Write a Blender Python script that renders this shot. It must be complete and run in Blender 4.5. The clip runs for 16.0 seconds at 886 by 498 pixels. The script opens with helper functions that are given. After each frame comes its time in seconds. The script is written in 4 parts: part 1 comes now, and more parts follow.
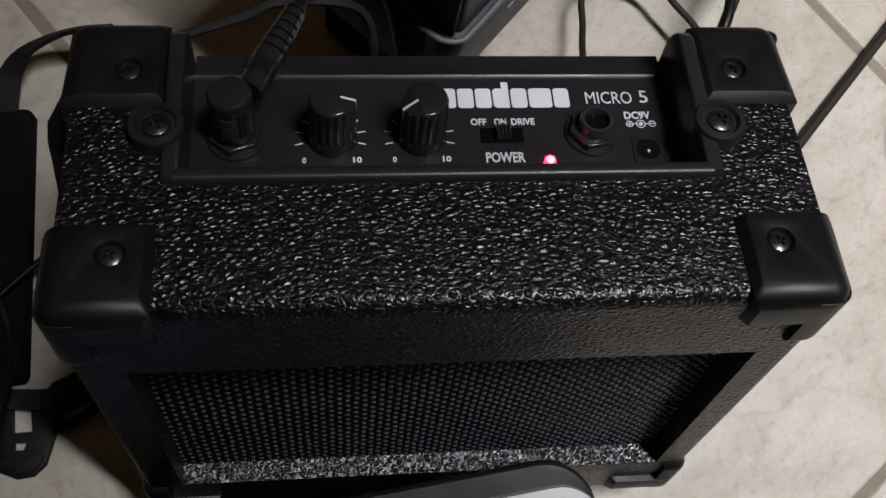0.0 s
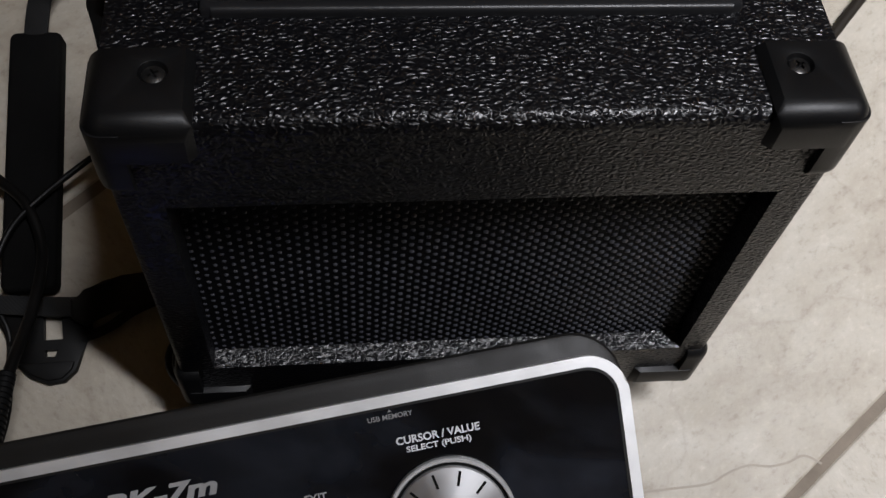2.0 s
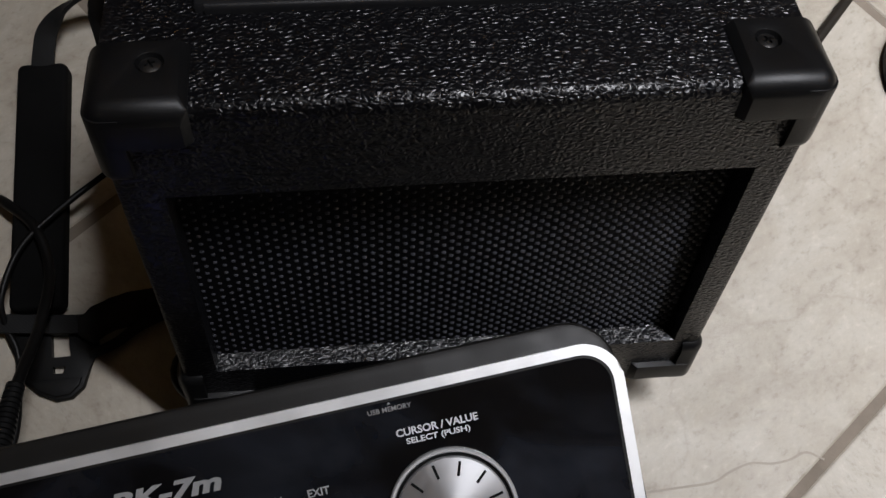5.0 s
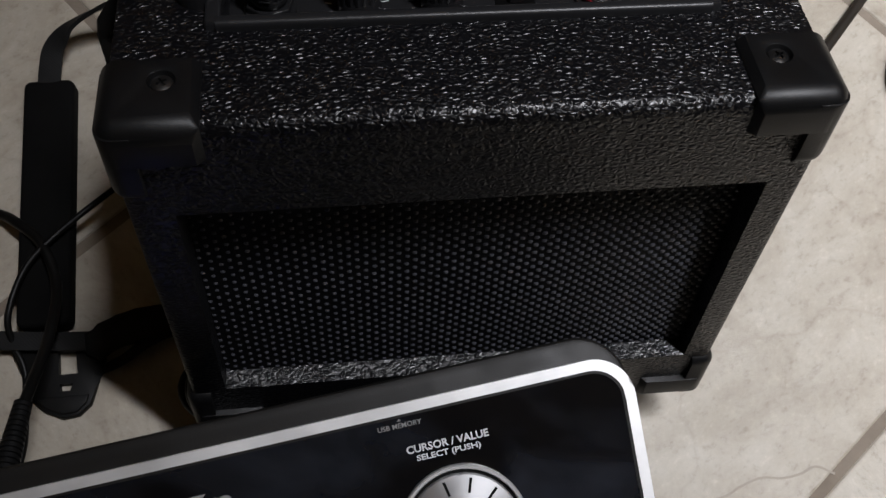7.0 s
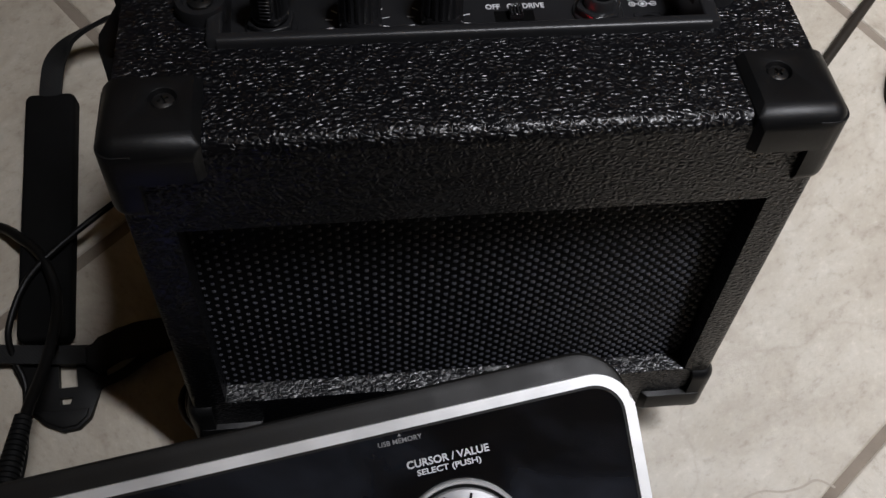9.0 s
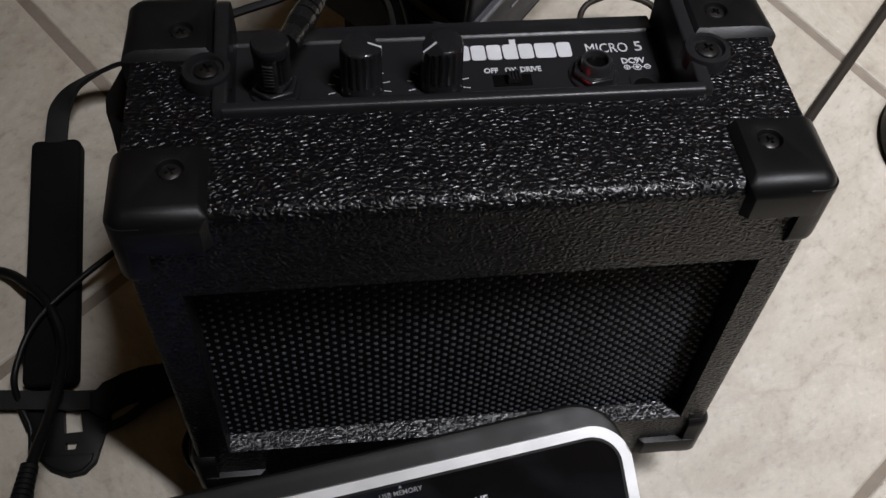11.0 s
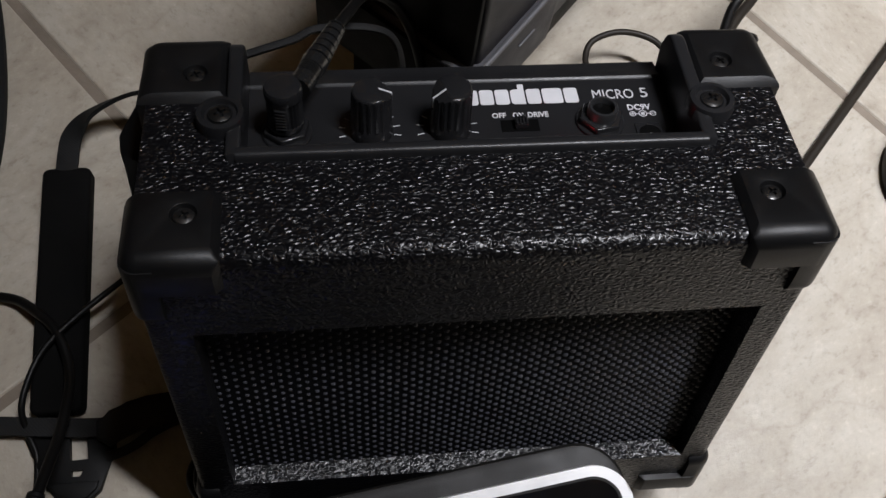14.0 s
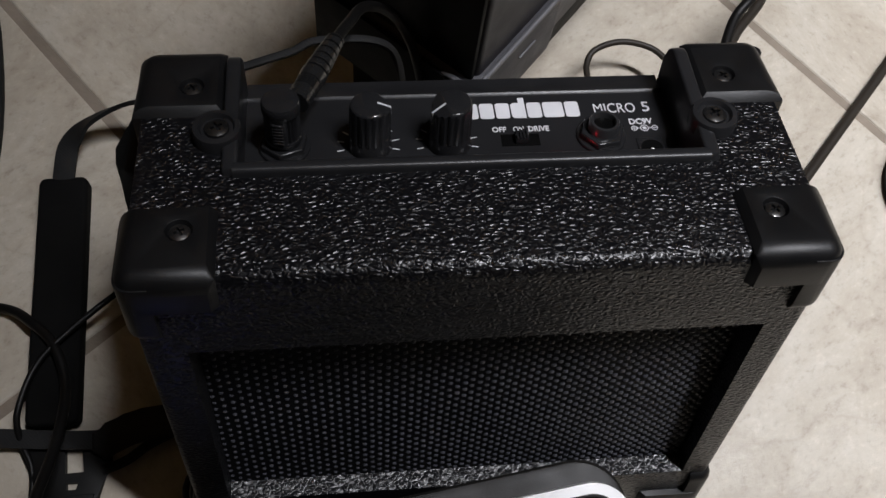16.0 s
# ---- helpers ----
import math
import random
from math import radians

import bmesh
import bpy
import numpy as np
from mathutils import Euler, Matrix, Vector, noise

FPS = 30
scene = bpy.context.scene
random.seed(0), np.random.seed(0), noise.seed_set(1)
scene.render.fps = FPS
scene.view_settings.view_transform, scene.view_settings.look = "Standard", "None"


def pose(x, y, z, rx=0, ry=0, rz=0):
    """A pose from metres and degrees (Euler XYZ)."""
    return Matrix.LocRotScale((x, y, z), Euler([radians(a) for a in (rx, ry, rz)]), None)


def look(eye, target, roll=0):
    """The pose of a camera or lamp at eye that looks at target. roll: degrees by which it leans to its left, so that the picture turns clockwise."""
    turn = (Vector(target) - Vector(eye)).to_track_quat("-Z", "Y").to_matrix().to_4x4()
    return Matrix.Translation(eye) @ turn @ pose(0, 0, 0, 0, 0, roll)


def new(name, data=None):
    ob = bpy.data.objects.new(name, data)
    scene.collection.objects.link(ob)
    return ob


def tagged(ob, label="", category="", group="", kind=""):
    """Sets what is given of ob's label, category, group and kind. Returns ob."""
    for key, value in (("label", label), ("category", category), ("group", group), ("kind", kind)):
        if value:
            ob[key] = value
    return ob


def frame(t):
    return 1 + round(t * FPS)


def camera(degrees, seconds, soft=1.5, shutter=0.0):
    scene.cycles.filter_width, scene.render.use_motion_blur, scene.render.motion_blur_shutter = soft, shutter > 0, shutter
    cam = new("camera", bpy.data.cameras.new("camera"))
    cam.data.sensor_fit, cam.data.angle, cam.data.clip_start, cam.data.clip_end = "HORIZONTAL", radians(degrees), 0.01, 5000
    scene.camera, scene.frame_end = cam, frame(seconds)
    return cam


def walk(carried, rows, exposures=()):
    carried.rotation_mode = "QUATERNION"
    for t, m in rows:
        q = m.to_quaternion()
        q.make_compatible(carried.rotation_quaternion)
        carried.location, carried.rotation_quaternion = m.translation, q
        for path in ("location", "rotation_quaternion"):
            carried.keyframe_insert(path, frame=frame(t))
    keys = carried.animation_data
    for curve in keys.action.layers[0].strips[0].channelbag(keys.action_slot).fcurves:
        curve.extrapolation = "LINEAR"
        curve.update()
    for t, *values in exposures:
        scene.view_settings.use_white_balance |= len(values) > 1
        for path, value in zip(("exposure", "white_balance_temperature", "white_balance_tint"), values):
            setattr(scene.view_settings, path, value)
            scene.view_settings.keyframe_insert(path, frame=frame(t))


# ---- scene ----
cam = camera(48.7, 16.0)
LAMP_AT, LAMP_TO, LAMP_CONE, LAMP_SIZE, LAMP_POWER = (1.0, -0.20, 2.40), (1.15, 0.0, 0.0), 63, (1.5, 0.09), 24.5
TOLEX_DEPTH = 0.00036
EXPOSURES = [(0, 0.06), (1.5, 0.09), (3, 0.02), (8, 0.02), (12, 0.16), (16, 0.22)]
PATH = [
    (0, (-0.036, 0.015, 0.502), (0.186, 0.484, -1.43), 23.3),
    (0.5, (-0.038, 0.006, 0.498), (0.185, 0.477, -1.433), 23.3),
    (1, (-0.041, -0.005, 0.499), (0.181, 0.471, -1.431), 23.0),
    (1.5, (-0.041, -0.024, 0.498), (0.18, 0.47, -1.428), 21.7),
    (2, (-0.046, -0.049, 0.493), (0.163, 0.492, -1.421), 18.4),
    (2.5, (-0.047, -0.071, 0.49), (0.16, 0.522, -1.409), 16.5),
    (3, (-0.05, -0.088, 0.487), (0.152, 0.535, -1.403), 15.2),
    (3.5, (-0.046, -0.084, 0.491), (0.149, 0.558, -1.393), 13.5),
    (4, (-0.041, -0.079, 0.496), (0.152, 0.571, -1.386), 12.7),
    (6.5, (-0.044, -0.077, 0.495), (0.15, 0.601, -1.377), 11.4),
    (7, (-0.045, -0.076, 0.495), (0.149, 0.608, -1.375), 11.3),
    (7.5, (-0.044, -0.076, 0.495), (0.151, 0.612, -1.373), 11.3),
    (8, (-0.044, -0.075, 0.495), (0.149, 0.617, -1.371), 11.1),
    (10.5, (-0.047, -0.066, 0.505), (0.152, 0.648, -1.353), 11.0),
    (11, (-0.045, -0.06, 0.51), (0.153, 0.661, -1.344), 10.8),
    (11.5, (-0.05, -0.056, 0.516), (0.15, 0.668, -1.337), 11.0),
    (12, (-0.049, -0.055, 0.518), (0.15, 0.674, -1.334), 10.9),
    (12.5, (-0.051, -0.052, 0.519), (0.149, 0.681, -1.331), 11.0),
    (13, (-0.049, -0.052, 0.52), (0.149, 0.687, -1.328), 11.1),
    (13.5, (-0.05, -0.052, 0.52), (0.15, 0.691, -1.326), 11.3),
    (14, (-0.047, -0.052, 0.519), (0.15, 0.695, -1.326), 11.1),
    (14.5, (-0.048, -0.051, 0.517), (0.151, 0.7, -1.326), 11.1),
    (15, (-0.05, -0.051, 0.514), (0.15, 0.7, -1.329), 11.3),
    (15.5, (-0.049, -0.05, 0.513), (0.15, 0.699, -1.33), 11.4),
    (16, (-0.046, -0.046, 0.517), (0.151, 0.706, -1.326), 11.2),
]
# world frame: the floor is z = 0. The amplifier leans back on its rear feet; LEAN_BACK takes its own frame
# (x across, y from front to back, z up along its sides) into the world.
LEAN_BACK = pose(0, 0, 0, -15.64) @ pose(0, 0, 0.007)
walk(cam, [(t, look(eye, target, roll)) for t, eye, target, roll in PATH],
     exposures=EXPOSURES)

# ---------------------------------------------------------------- light
world = bpy.data.worlds.new("world")
scene.world = world
world.use_nodes = True
world.node_tree.nodes["Background"].inputs[0].default_value = (0.9, 0.85, 0.8, 1)
world.node_tree.nodes["Background"].inputs[1].default_value = 0.0015

# a tube lamp under the ceiling, to the right of the amplifier
lamp = bpy.data.lights.new("tube_lamp", "AREA")
lamp.shape, lamp.size, lamp.size_y = "RECTANGLE", *LAMP_SIZE
lamp.energy, lamp.color = LAMP_POWER, (0.972, 0.982, 1.05)
lamp.spread = radians(LAMP_CONE)
lamp_ob = new("tube_lamp", lamp)
lamp_ob.matrix_world = look(LAMP_AT, LAMP_TO)


# ---------------------------------------------------------------- materials
def material(name):
    m = bpy.data.materials.new(name)
    m.use_nodes = True
    nt = m.node_tree
    return m, nt, nt.nodes["Principled BSDF"]


def node(nt, kind, **values):
    n = nt.nodes.new(kind)
    for key, value in values.items():
        n.inputs[key].default_value = value
    return n


def coords(nt, scale=(1, 1, 1)):
    tc = nt.nodes.new("ShaderNodeTexCoord")
    mp = nt.nodes.new("ShaderNodeMapping")
    mp.inputs["Scale"].default_value = scale
    nt.links.new(tc.outputs["Object"], mp.inputs["Vector"])
    return mp.outputs["Vector"]


def ramp(nt, source, stops):
    r = nt.nodes.new("ShaderNodeValToRGB")
    while len(r.color_ramp.elements) < len(stops):
        r.color_ramp.elements.new(0.5)
    for e, (at, c) in zip(r.color_ramp.elements, stops):
        e.position = at
        e.color = (*c, 1) if isinstance(c, tuple) else (c, c, c, 1)
    nt.links.new(source, r.inputs[0])
    return r.outputs[0]


def noise_tex(nt, vec, scale, detail=3.0, rough=0.55, distortion=0.0):
    n = node(nt, "ShaderNodeTexNoise", Scale=scale, Detail=detail, Roughness=rough, Distortion=distortion)
    nt.links.new(vec, n.inputs["Vector"])
    return n.outputs[0]


def bump(nt, bsdf, height, distance, strength=1.0, normal=None):
    b = node(nt, "ShaderNodeBump", Strength=strength, Distance=distance)
    nt.links.new(height, b.inputs["Height"])
    if normal is not None:
        nt.links.new(normal, b.inputs["Normal"])
    nt.links.new(b.outputs[0], bsdf.inputs["Normal"])
    return b.outputs[0]


def plastic(name, colour, rough, grain=900, depth=0.00006, wear=0.08, metal=0.0, coat=0.0):
    """Moulded plastic or rubber: fine grain in the relief, cloudy wear in the gloss."""
    m, nt, b = material(name)
    b.inputs["Base Color"].default_value = (*colour, 1)
    b.inputs["Metallic"].default_value = metal
    b.inputs["Coat Weight"].default_value = coat
    v = coords(nt)
    lo, hi = max(0.02, rough - wear), min(1, rough + wear)
    nt.links.new(ramp(nt, noise_tex(nt, v, 60, 5), [(0.3, lo), (0.7, hi)]), b.inputs["Roughness"])
    tone = ramp(nt, noise_tex(nt, v, 25, 4), [(0.3, tuple(c * 0.8 for c in colour)), (0.7, tuple(min(1, c * 1.2) for c in colour))])
    nt.links.new(tone, b.inputs["Base Color"])
    bump(nt, b, noise_tex(nt, v, grain, 2), depth)
    return m


def tolex_material():
    """Black pebbled covering: irregular flat-topped grains with sunken seams."""
    m, nt, b = material("black_tolex")
    b.inputs["Specular IOR Level"].default_value = 0.5
    v = coords(nt, (0.72, 1.0, 1.0))
    warp = node(nt, "ShaderNodeTexNoise", Scale=300, Detail=2.0)
    nt.links.new(v, warp.inputs["Vector"])
    mix = nt.nodes.new("ShaderNodeVectorMath")
    mix.operation = "MULTIPLY_ADD"
    mix.inputs[1].default_value = (0.0026, 0.0026, 0.0026)
    nt.links.new(warp.outputs[1], mix.inputs[0])
    nt.links.new(v, mix.inputs[2])
    vor = node(nt, "ShaderNodeTexVoronoi", Scale=520.0, Randomness=1.0)
    vor.feature = "DISTANCE_TO_EDGE"
    nt.links.new(mix.outputs[0], vor.inputs["Vector"])
    plateau = nt.nodes.new("ShaderNodeMapRange")
    plateau.interpolation_type = "SMOOTHSTEP"
    plateau.inputs["From Min"].default_value, plateau.inputs["From Max"].default_value = 0.0, 0.46
    nt.links.new(vor.outputs["Distance"], plateau.inputs["Value"])
    big = noise_tex(nt, v, 520, 1, 0.5)
    add = nt.nodes.new("ShaderNodeMath")
    add.operation = "MULTIPLY_ADD"
    add.inputs[1].default_value = 0.7
    nt.links.new(big, add.inputs[0])
    nt.links.new(plateau.outputs[0], add.inputs[2])
    bump(nt, b, add.outputs[0], TOLEX_DEPTH)
    nt.links.new(ramp(nt, add.outputs[0], [(0.0, (0.0015, 0.0015, 0.002)), (0.6, (0.0035, 0.0035, 0.0045))]), b.inputs["Base Color"])
    nt.links.new(ramp(nt, noise_tex(nt, v, 90, 4), [(0.3, 0.27), (0.7, 0.34)]), b.inputs["Roughness"])
    return m


def tile_material():
    m, nt, b = material("beige_stone_tile")
    v0 = coords(nt)
    oi = nt.nodes.new("ShaderNodeObjectInfo")
    shift = nt.nodes.new("ShaderNodeVectorMath")
    shift.operation = "MULTIPLY_ADD"
    shift.inputs[1].default_value = (7.0, 3.0, 5.0)
    nt.links.new(oi.outputs["Random"], shift.inputs[0])
    nt.links.new(v0, shift.inputs[2])
    v = shift.outputs[0]
    streak = nt.nodes.new("ShaderNodeMapping")
    streak.inputs["Rotation"].default_value = (0, 0, 0.35)
    streak.inputs["Scale"].default_value = (0.8, 1.15, 1.0)
    nt.links.new(v, streak.inputs["Vector"])
    vs = streak.outputs[0]
    cloud = ramp(nt, noise_tex(nt, vs, 24, 9, 0.66, 0.5), [(0.27, (0.325, 0.28, 0.219)), (0.5, (0.417, 0.372, 0.303)), (0.73, (0.489, 0.45, 0.383))])
    speck = ramp(nt, noise_tex(nt, vs, 190, 7, 0.72), [(0.30, (0.73, 0.71, 0.68)), (0.45, (0.96, 0.96, 0.96)), (0.58, (1.0, 1.0, 1.0)), (0.72, (1.17, 1.18, 1.20))])
    # thin wandering veins
    wv = node(nt, "ShaderNodeTexVoronoi", Scale=6.0)
    wv.feature = "DISTANCE_TO_EDGE"
    warp = node(nt, "ShaderNodeTexNoise", Scale=16.0, Detail=4.0)
    nt.links.new(v, warp.inputs["Vector"])
    wm = nt.nodes.new("ShaderNodeVectorMath")
    wm.operation = "MULTIPLY_ADD"
    wm.inputs[1].default_value = (0.09, 0.09, 0.09)
    nt.links.new(warp.outputs[1], wm.inputs[0])
    nt.links.new(v, wm.inputs[2])
    nt.links.new(wm.outputs[0], wv.inputs["Vector"])
    vein = ramp(nt, wv.outputs["Distance"], [(0.0, (0.72, 0.68, 0.64)), (0.012, (0.93, 0.92, 0.91)), (0.03, (1, 1, 1))])
    mul = nt.nodes.new("ShaderNodeMix")
    mul.data_type, mul.blend_type = "RGBA", "MULTIPLY"
    mul.inputs[0].default_value = 1.0
    nt.links.new(cloud, mul.inputs[6])
    nt.links.new(speck, mul.inputs[7])
    mul2 = nt.nodes.new("ShaderNodeMix")
    mul2.data_type, mul2.blend_type = "RGBA", "MULTIPLY"
    mul2.inputs[0].default_value = 0.35
    nt.links.new(mul.outputs[2], mul2.inputs[6])
    nt.links.new(vein, mul2.inputs[7])
    nt.links.new(mul2.outputs[2], b.inputs["Base Color"])
    nt.links.new(ramp(nt, noise_tex(nt, v, 30, 4), [(0.3, 0.42), (0.7, 0.6)]), b.inputs["Roughness"])
    bump(nt, b, noise_tex(nt, vs, 110, 8, 0.66), 0.0009, 0.5)
    return m


def plain_rough(name, a, c, scale, rough, depth=0.0006):
    m, nt, b = material(name)
    v = coords(nt)
    nt.links.new(ramp(nt, noise_tex(nt, v, scale, 6, 0.6), [(0.3, a), (0.7, c)]), b.inputs["Base Color"])
    b.inputs["Roughness"].default_value = rough
    bump(nt, b, noise_tex(nt, v, scale * 6, 4), depth)
    return m


def webbing_material():
    m, nt, b = material("woven_nylon")
    v = coords(nt)
    w = node(nt, "ShaderNodeTexWave", Scale=330.0, Distortion=1.0)
    w.bands_direction = "DIAGONAL"
    nt.links.new(v, w.inputs["Vector"])
    nt.links.new(ramp(nt, noise_tex(nt, v, 180, 4), [(0.3, 0.0025), (0.7, 0.0055)]), b.inputs["Base Color"])
    b.inputs["Roughness"].default_value = 0.75
    b.inputs["Specular IOR Level"].default_value = 0.36
    bump(nt, b, w.outputs[1], 0.00005)
    return m


def brushed_metal():
    """Turned aluminium: fine concentric grooves that stretch highlights into rays."""
    m, nt, b = material("turned_aluminium")
    b.inputs["Base Color"].default_value = (0.54, 0.54, 0.55, 1)
    b.inputs["Metallic"].default_value = 1.0
    b.inputs["Anisotropic"].default_value = 0.6
    b.inputs["Anisotropic Rotation"].default_value = 0.25
    tan = nt.nodes.new("ShaderNodeTangent")
    tan.direction_type, tan.axis = "RADIAL", "Z"
    nt.links.new(tan.outputs[0], b.inputs["Tangent"])
    v = coords(nt)
    nt.links.new(ramp(nt, noise_tex(nt, v, 300, 3), [(0.3, 0.38), (0.7, 0.46)]), b.inputs["Roughness"])
    return m


def glow(name, colour, strength):
    m, nt, b = material(name)
    b.inputs["Base Color"].default_value = (*colour, 1)
    b.inputs["Emission Color"].default_value = (*colour, 1)
    b.inputs["Emission Strength"].default_value = strength
    b.inputs["Roughness"].default_value = 0.25
    return m


def gloss_panel_material():
    """Black acrylic face with faint wiped smears."""
    m, nt, b = material("black_acrylic")
    b.inputs["Specular IOR Level"].default_value = 0.36
    v = coords(nt, (1.0, 1.3, 1.0))
    nt.links.new(ramp(nt, noise_tex(nt, v, 22, 3, 0.5, 0.4), [(0.45, 0.05), (0.85, 0.14)]), b.inputs["Roughness"])
    nt.links.new(ramp(nt, noise_tex(nt, v, 17, 4, 0.55, 0.5), [(0.46, (0.003, 0.0033, 0.0042)), (0.82, (0.020, 0.023, 0.031))]), b.inputs["Base Color"])
    return m


TOLEX = tolex_material()
PROTECTOR = plastic("satin_black_plastic", (0.0055, 0.0055, 0.0058), 0.41, 1500, 0.00004, 0.06)
PANEL = plastic("panel_plastic", (0.014, 0.014, 0.015), 0.34, 2200, 0.00003, 0.05)
KNOB = plastic("knob_plastic", (0.015, 0.015, 0.016), 0.20, 1500, 0.00003, 0.06)
SCREW = plastic("blackened_steel", (0.085, 0.083, 0.082), 0.26, 1500, 0.00004, 0.08, 0.9)
WHITE_INK = plastic("white_ink", (0.62, 0.62, 0.64), 0.55, 2500, 0.00002)
GREY_INK = plastic("silver_grey_ink", (0.29, 0.29, 0.29), 0.45, 2500, 0.00002)
DIM_INK = plastic("dim_grey_ink", (0.17, 0.17, 0.175), 0.5, 2500, 0.00002)
# Near-black for the dial marks, and for the shade inside bores and gaps.
HOLE = plastic("bore_shade_and_mark", (0.0015, 0.0015, 0.0015), 0.5)
# Blackest tone, standing for the shade inside the switch's slot.
SLOT = plastic("shaded_slot", (0.0006, 0.0006, 0.0006), 0.9)
CLOTH = plastic("grille_cloth", (0.004, 0.004, 0.005), 0.7, 1800, 0.0002)
WEAVE = plastic("grille_thread", (0.058, 0.059, 0.068), 0.30, 2500, 0.00002, 0.05)
RUBBER = plastic("black_rubber", (0.008, 0.008, 0.008), 0.45, 1200, 0.0001)
BOOT = plastic("boot_rubber", (0.012, 0.012, 0.012), 0.22, 1200, 0.00006)
NUT = plastic("nut_plastic", (0.022, 0.022, 0.023), 0.36, 1500, 0.00003)
CABLE = plastic("cable_sheath", (0.0045, 0.0042, 0.004), 0.45, 700, 0.00005)
CABLE_BROWN = plastic("dark_cable_sheath", (0.021, 0.017, 0.013), 0.5, 700, 0.00005)
HOUSING = plastic("housing_plastic", (0.013, 0.0122, 0.0112), 0.46, 1700, 0.00006)
SILVER = plastic("silver_paint", (0.80, 0.80, 0.80), 0.40, 2500, 0.00002, 0.05, 0.6)
ACRYLIC = gloss_panel_material()
ALUMINIUM = brushed_metal()
BUTTON = plastic("translucent_button", (0.018, 0.018, 0.020), 0.48, 2000, 0.00003)
SCREEN = glow("lcd_blue", (0.02, 0.035, 0.50), 0.55)
SCREEN_INK = glow("lcd_white", (0.75, 0.85, 1.0), 0.9)
LED = glow("red_led", (1.0, 0.012, 0.03), 12.0)
LED_CORE = glow("red_led_core", (1.0, 0.22, 0.30), 3.0)
# Paler grey puts the highlight along the case's moulded edges into the colour.
CASE_LIT_EDGE = plastic("case_lit_edge", (0.10, 0.10, 0.105), 0.45, 1400, 0.0001)
# Same case plastic, with the unlit front's shade put into a blacker colour.
CASE_SHADED = plastic("case_shaded_black", (0.002, 0.002, 0.002), 0.6, 1400, 0.0001)
NYLON = webbing_material()
SLEEVE = plastic("sleeve_fabric", (0.0032, 0.0031, 0.003), 0.85, 1500, 0.00008)
for dull in (HOLE, SLOT, CLOTH, SLEEVE, CASE_SHADED):
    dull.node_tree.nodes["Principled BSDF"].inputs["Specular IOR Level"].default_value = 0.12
LEATHER = plastic("strap_leatherette", (0.0032, 0.0031, 0.003), 0.6, 900, 0.0001)
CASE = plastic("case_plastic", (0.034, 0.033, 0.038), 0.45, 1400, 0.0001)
TILE = tile_material()
GROUT = plain_rough("brown_grout", (0.165, 0.136, 0.105), (0.242, 0.20, 0.157), 40, 0.9)
VEIN = plain_rough("stone_vein", (0.30, 0.262, 0.212), (0.36, 0.318, 0.258), 60, 0.6)
PROTECTOR.node_tree.nodes["Principled BSDF"].inputs["Specular IOR Level"].default_value = 0.3
# Unseen walls and ceiling; the cream is chosen for warm bounce into shadows.
PLASTER = plain_rough("cream_plaster", (0.74, 0.57, 0.37), (0.82, 0.65, 0.44), 3, 0.9)
# Unseen south wall, dark only to cut bounced light and reflections.
DARK_WALL = plain_rough("low_bounce_wall", (0.05, 0.045, 0.04), (0.07, 0.063, 0.055), 3, 0.9)
PANEL.node_tree.nodes["Principled BSDF"].inputs["Specular IOR Level"].default_value = 0.3
for satin in (RUBBER, LEATHER, CASE, HOUSING, CABLE, CABLE_BROWN):
    satin.node_tree.nodes["Principled BSDF"].inputs["Specular IOR Level"].default_value = 0.2


# ---------------------------------------------------------------- mesh helpers
def thing(name, m, label, category, group="", kind=""):
    e = new(name)
    e.empty_display_size = 0.02
    e.matrix_basis = m
    return tagged(e, label, category, group, kind)


def part(name, bm, mat, parent=None, label="", smooth=True, at=None):
    me = bpy.data.meshes.new(name)
    bmesh.ops.recalc_face_normals(bm, faces=bm.faces)
    if smooth:
        for f in bm.faces:
            f.smooth = True
        for e in bm.edges:
            if len(e.link_faces) == 2 and e.calc_face_angle(0) > radians(38):
                e.smooth = False
    bm.to_mesh(me)
    bm.free()
    me.materials.append(mat)
    ob = new(name, me)
    if parent is not None:
        ob.parent = parent
    if at is not None:
        ob.matrix_basis = at
    if label:
        tagged(ob, label)
    return ob


def box_bm(lo, hi, bevel=0.0, segments=2):
    bm = bmesh.new()
    lo, hi = Vector(lo), Vector(hi)
    bmesh.ops.create_cube(bm, size=1, matrix=Matrix.Translation((lo + hi) / 2) @ Matrix.Diagonal((*(hi - lo), 1)))
    if bevel:
        bmesh.ops.bevel(bm, geom=bm.edges[:], offset=bevel, segments=segments, profile=0.5, affect="EDGES")
    return bm


def bevel_where(bm, test, offset, segments):
    edges = [e for e in bm.edges if test((e.verts[0].co + e.verts[1].co) / 2, e.verts[1].co - e.verts[0].co)]
    bmesh.ops.bevel(bm, geom=edges, offset=offset, segments=segments, profile=0.5, affect="EDGES")


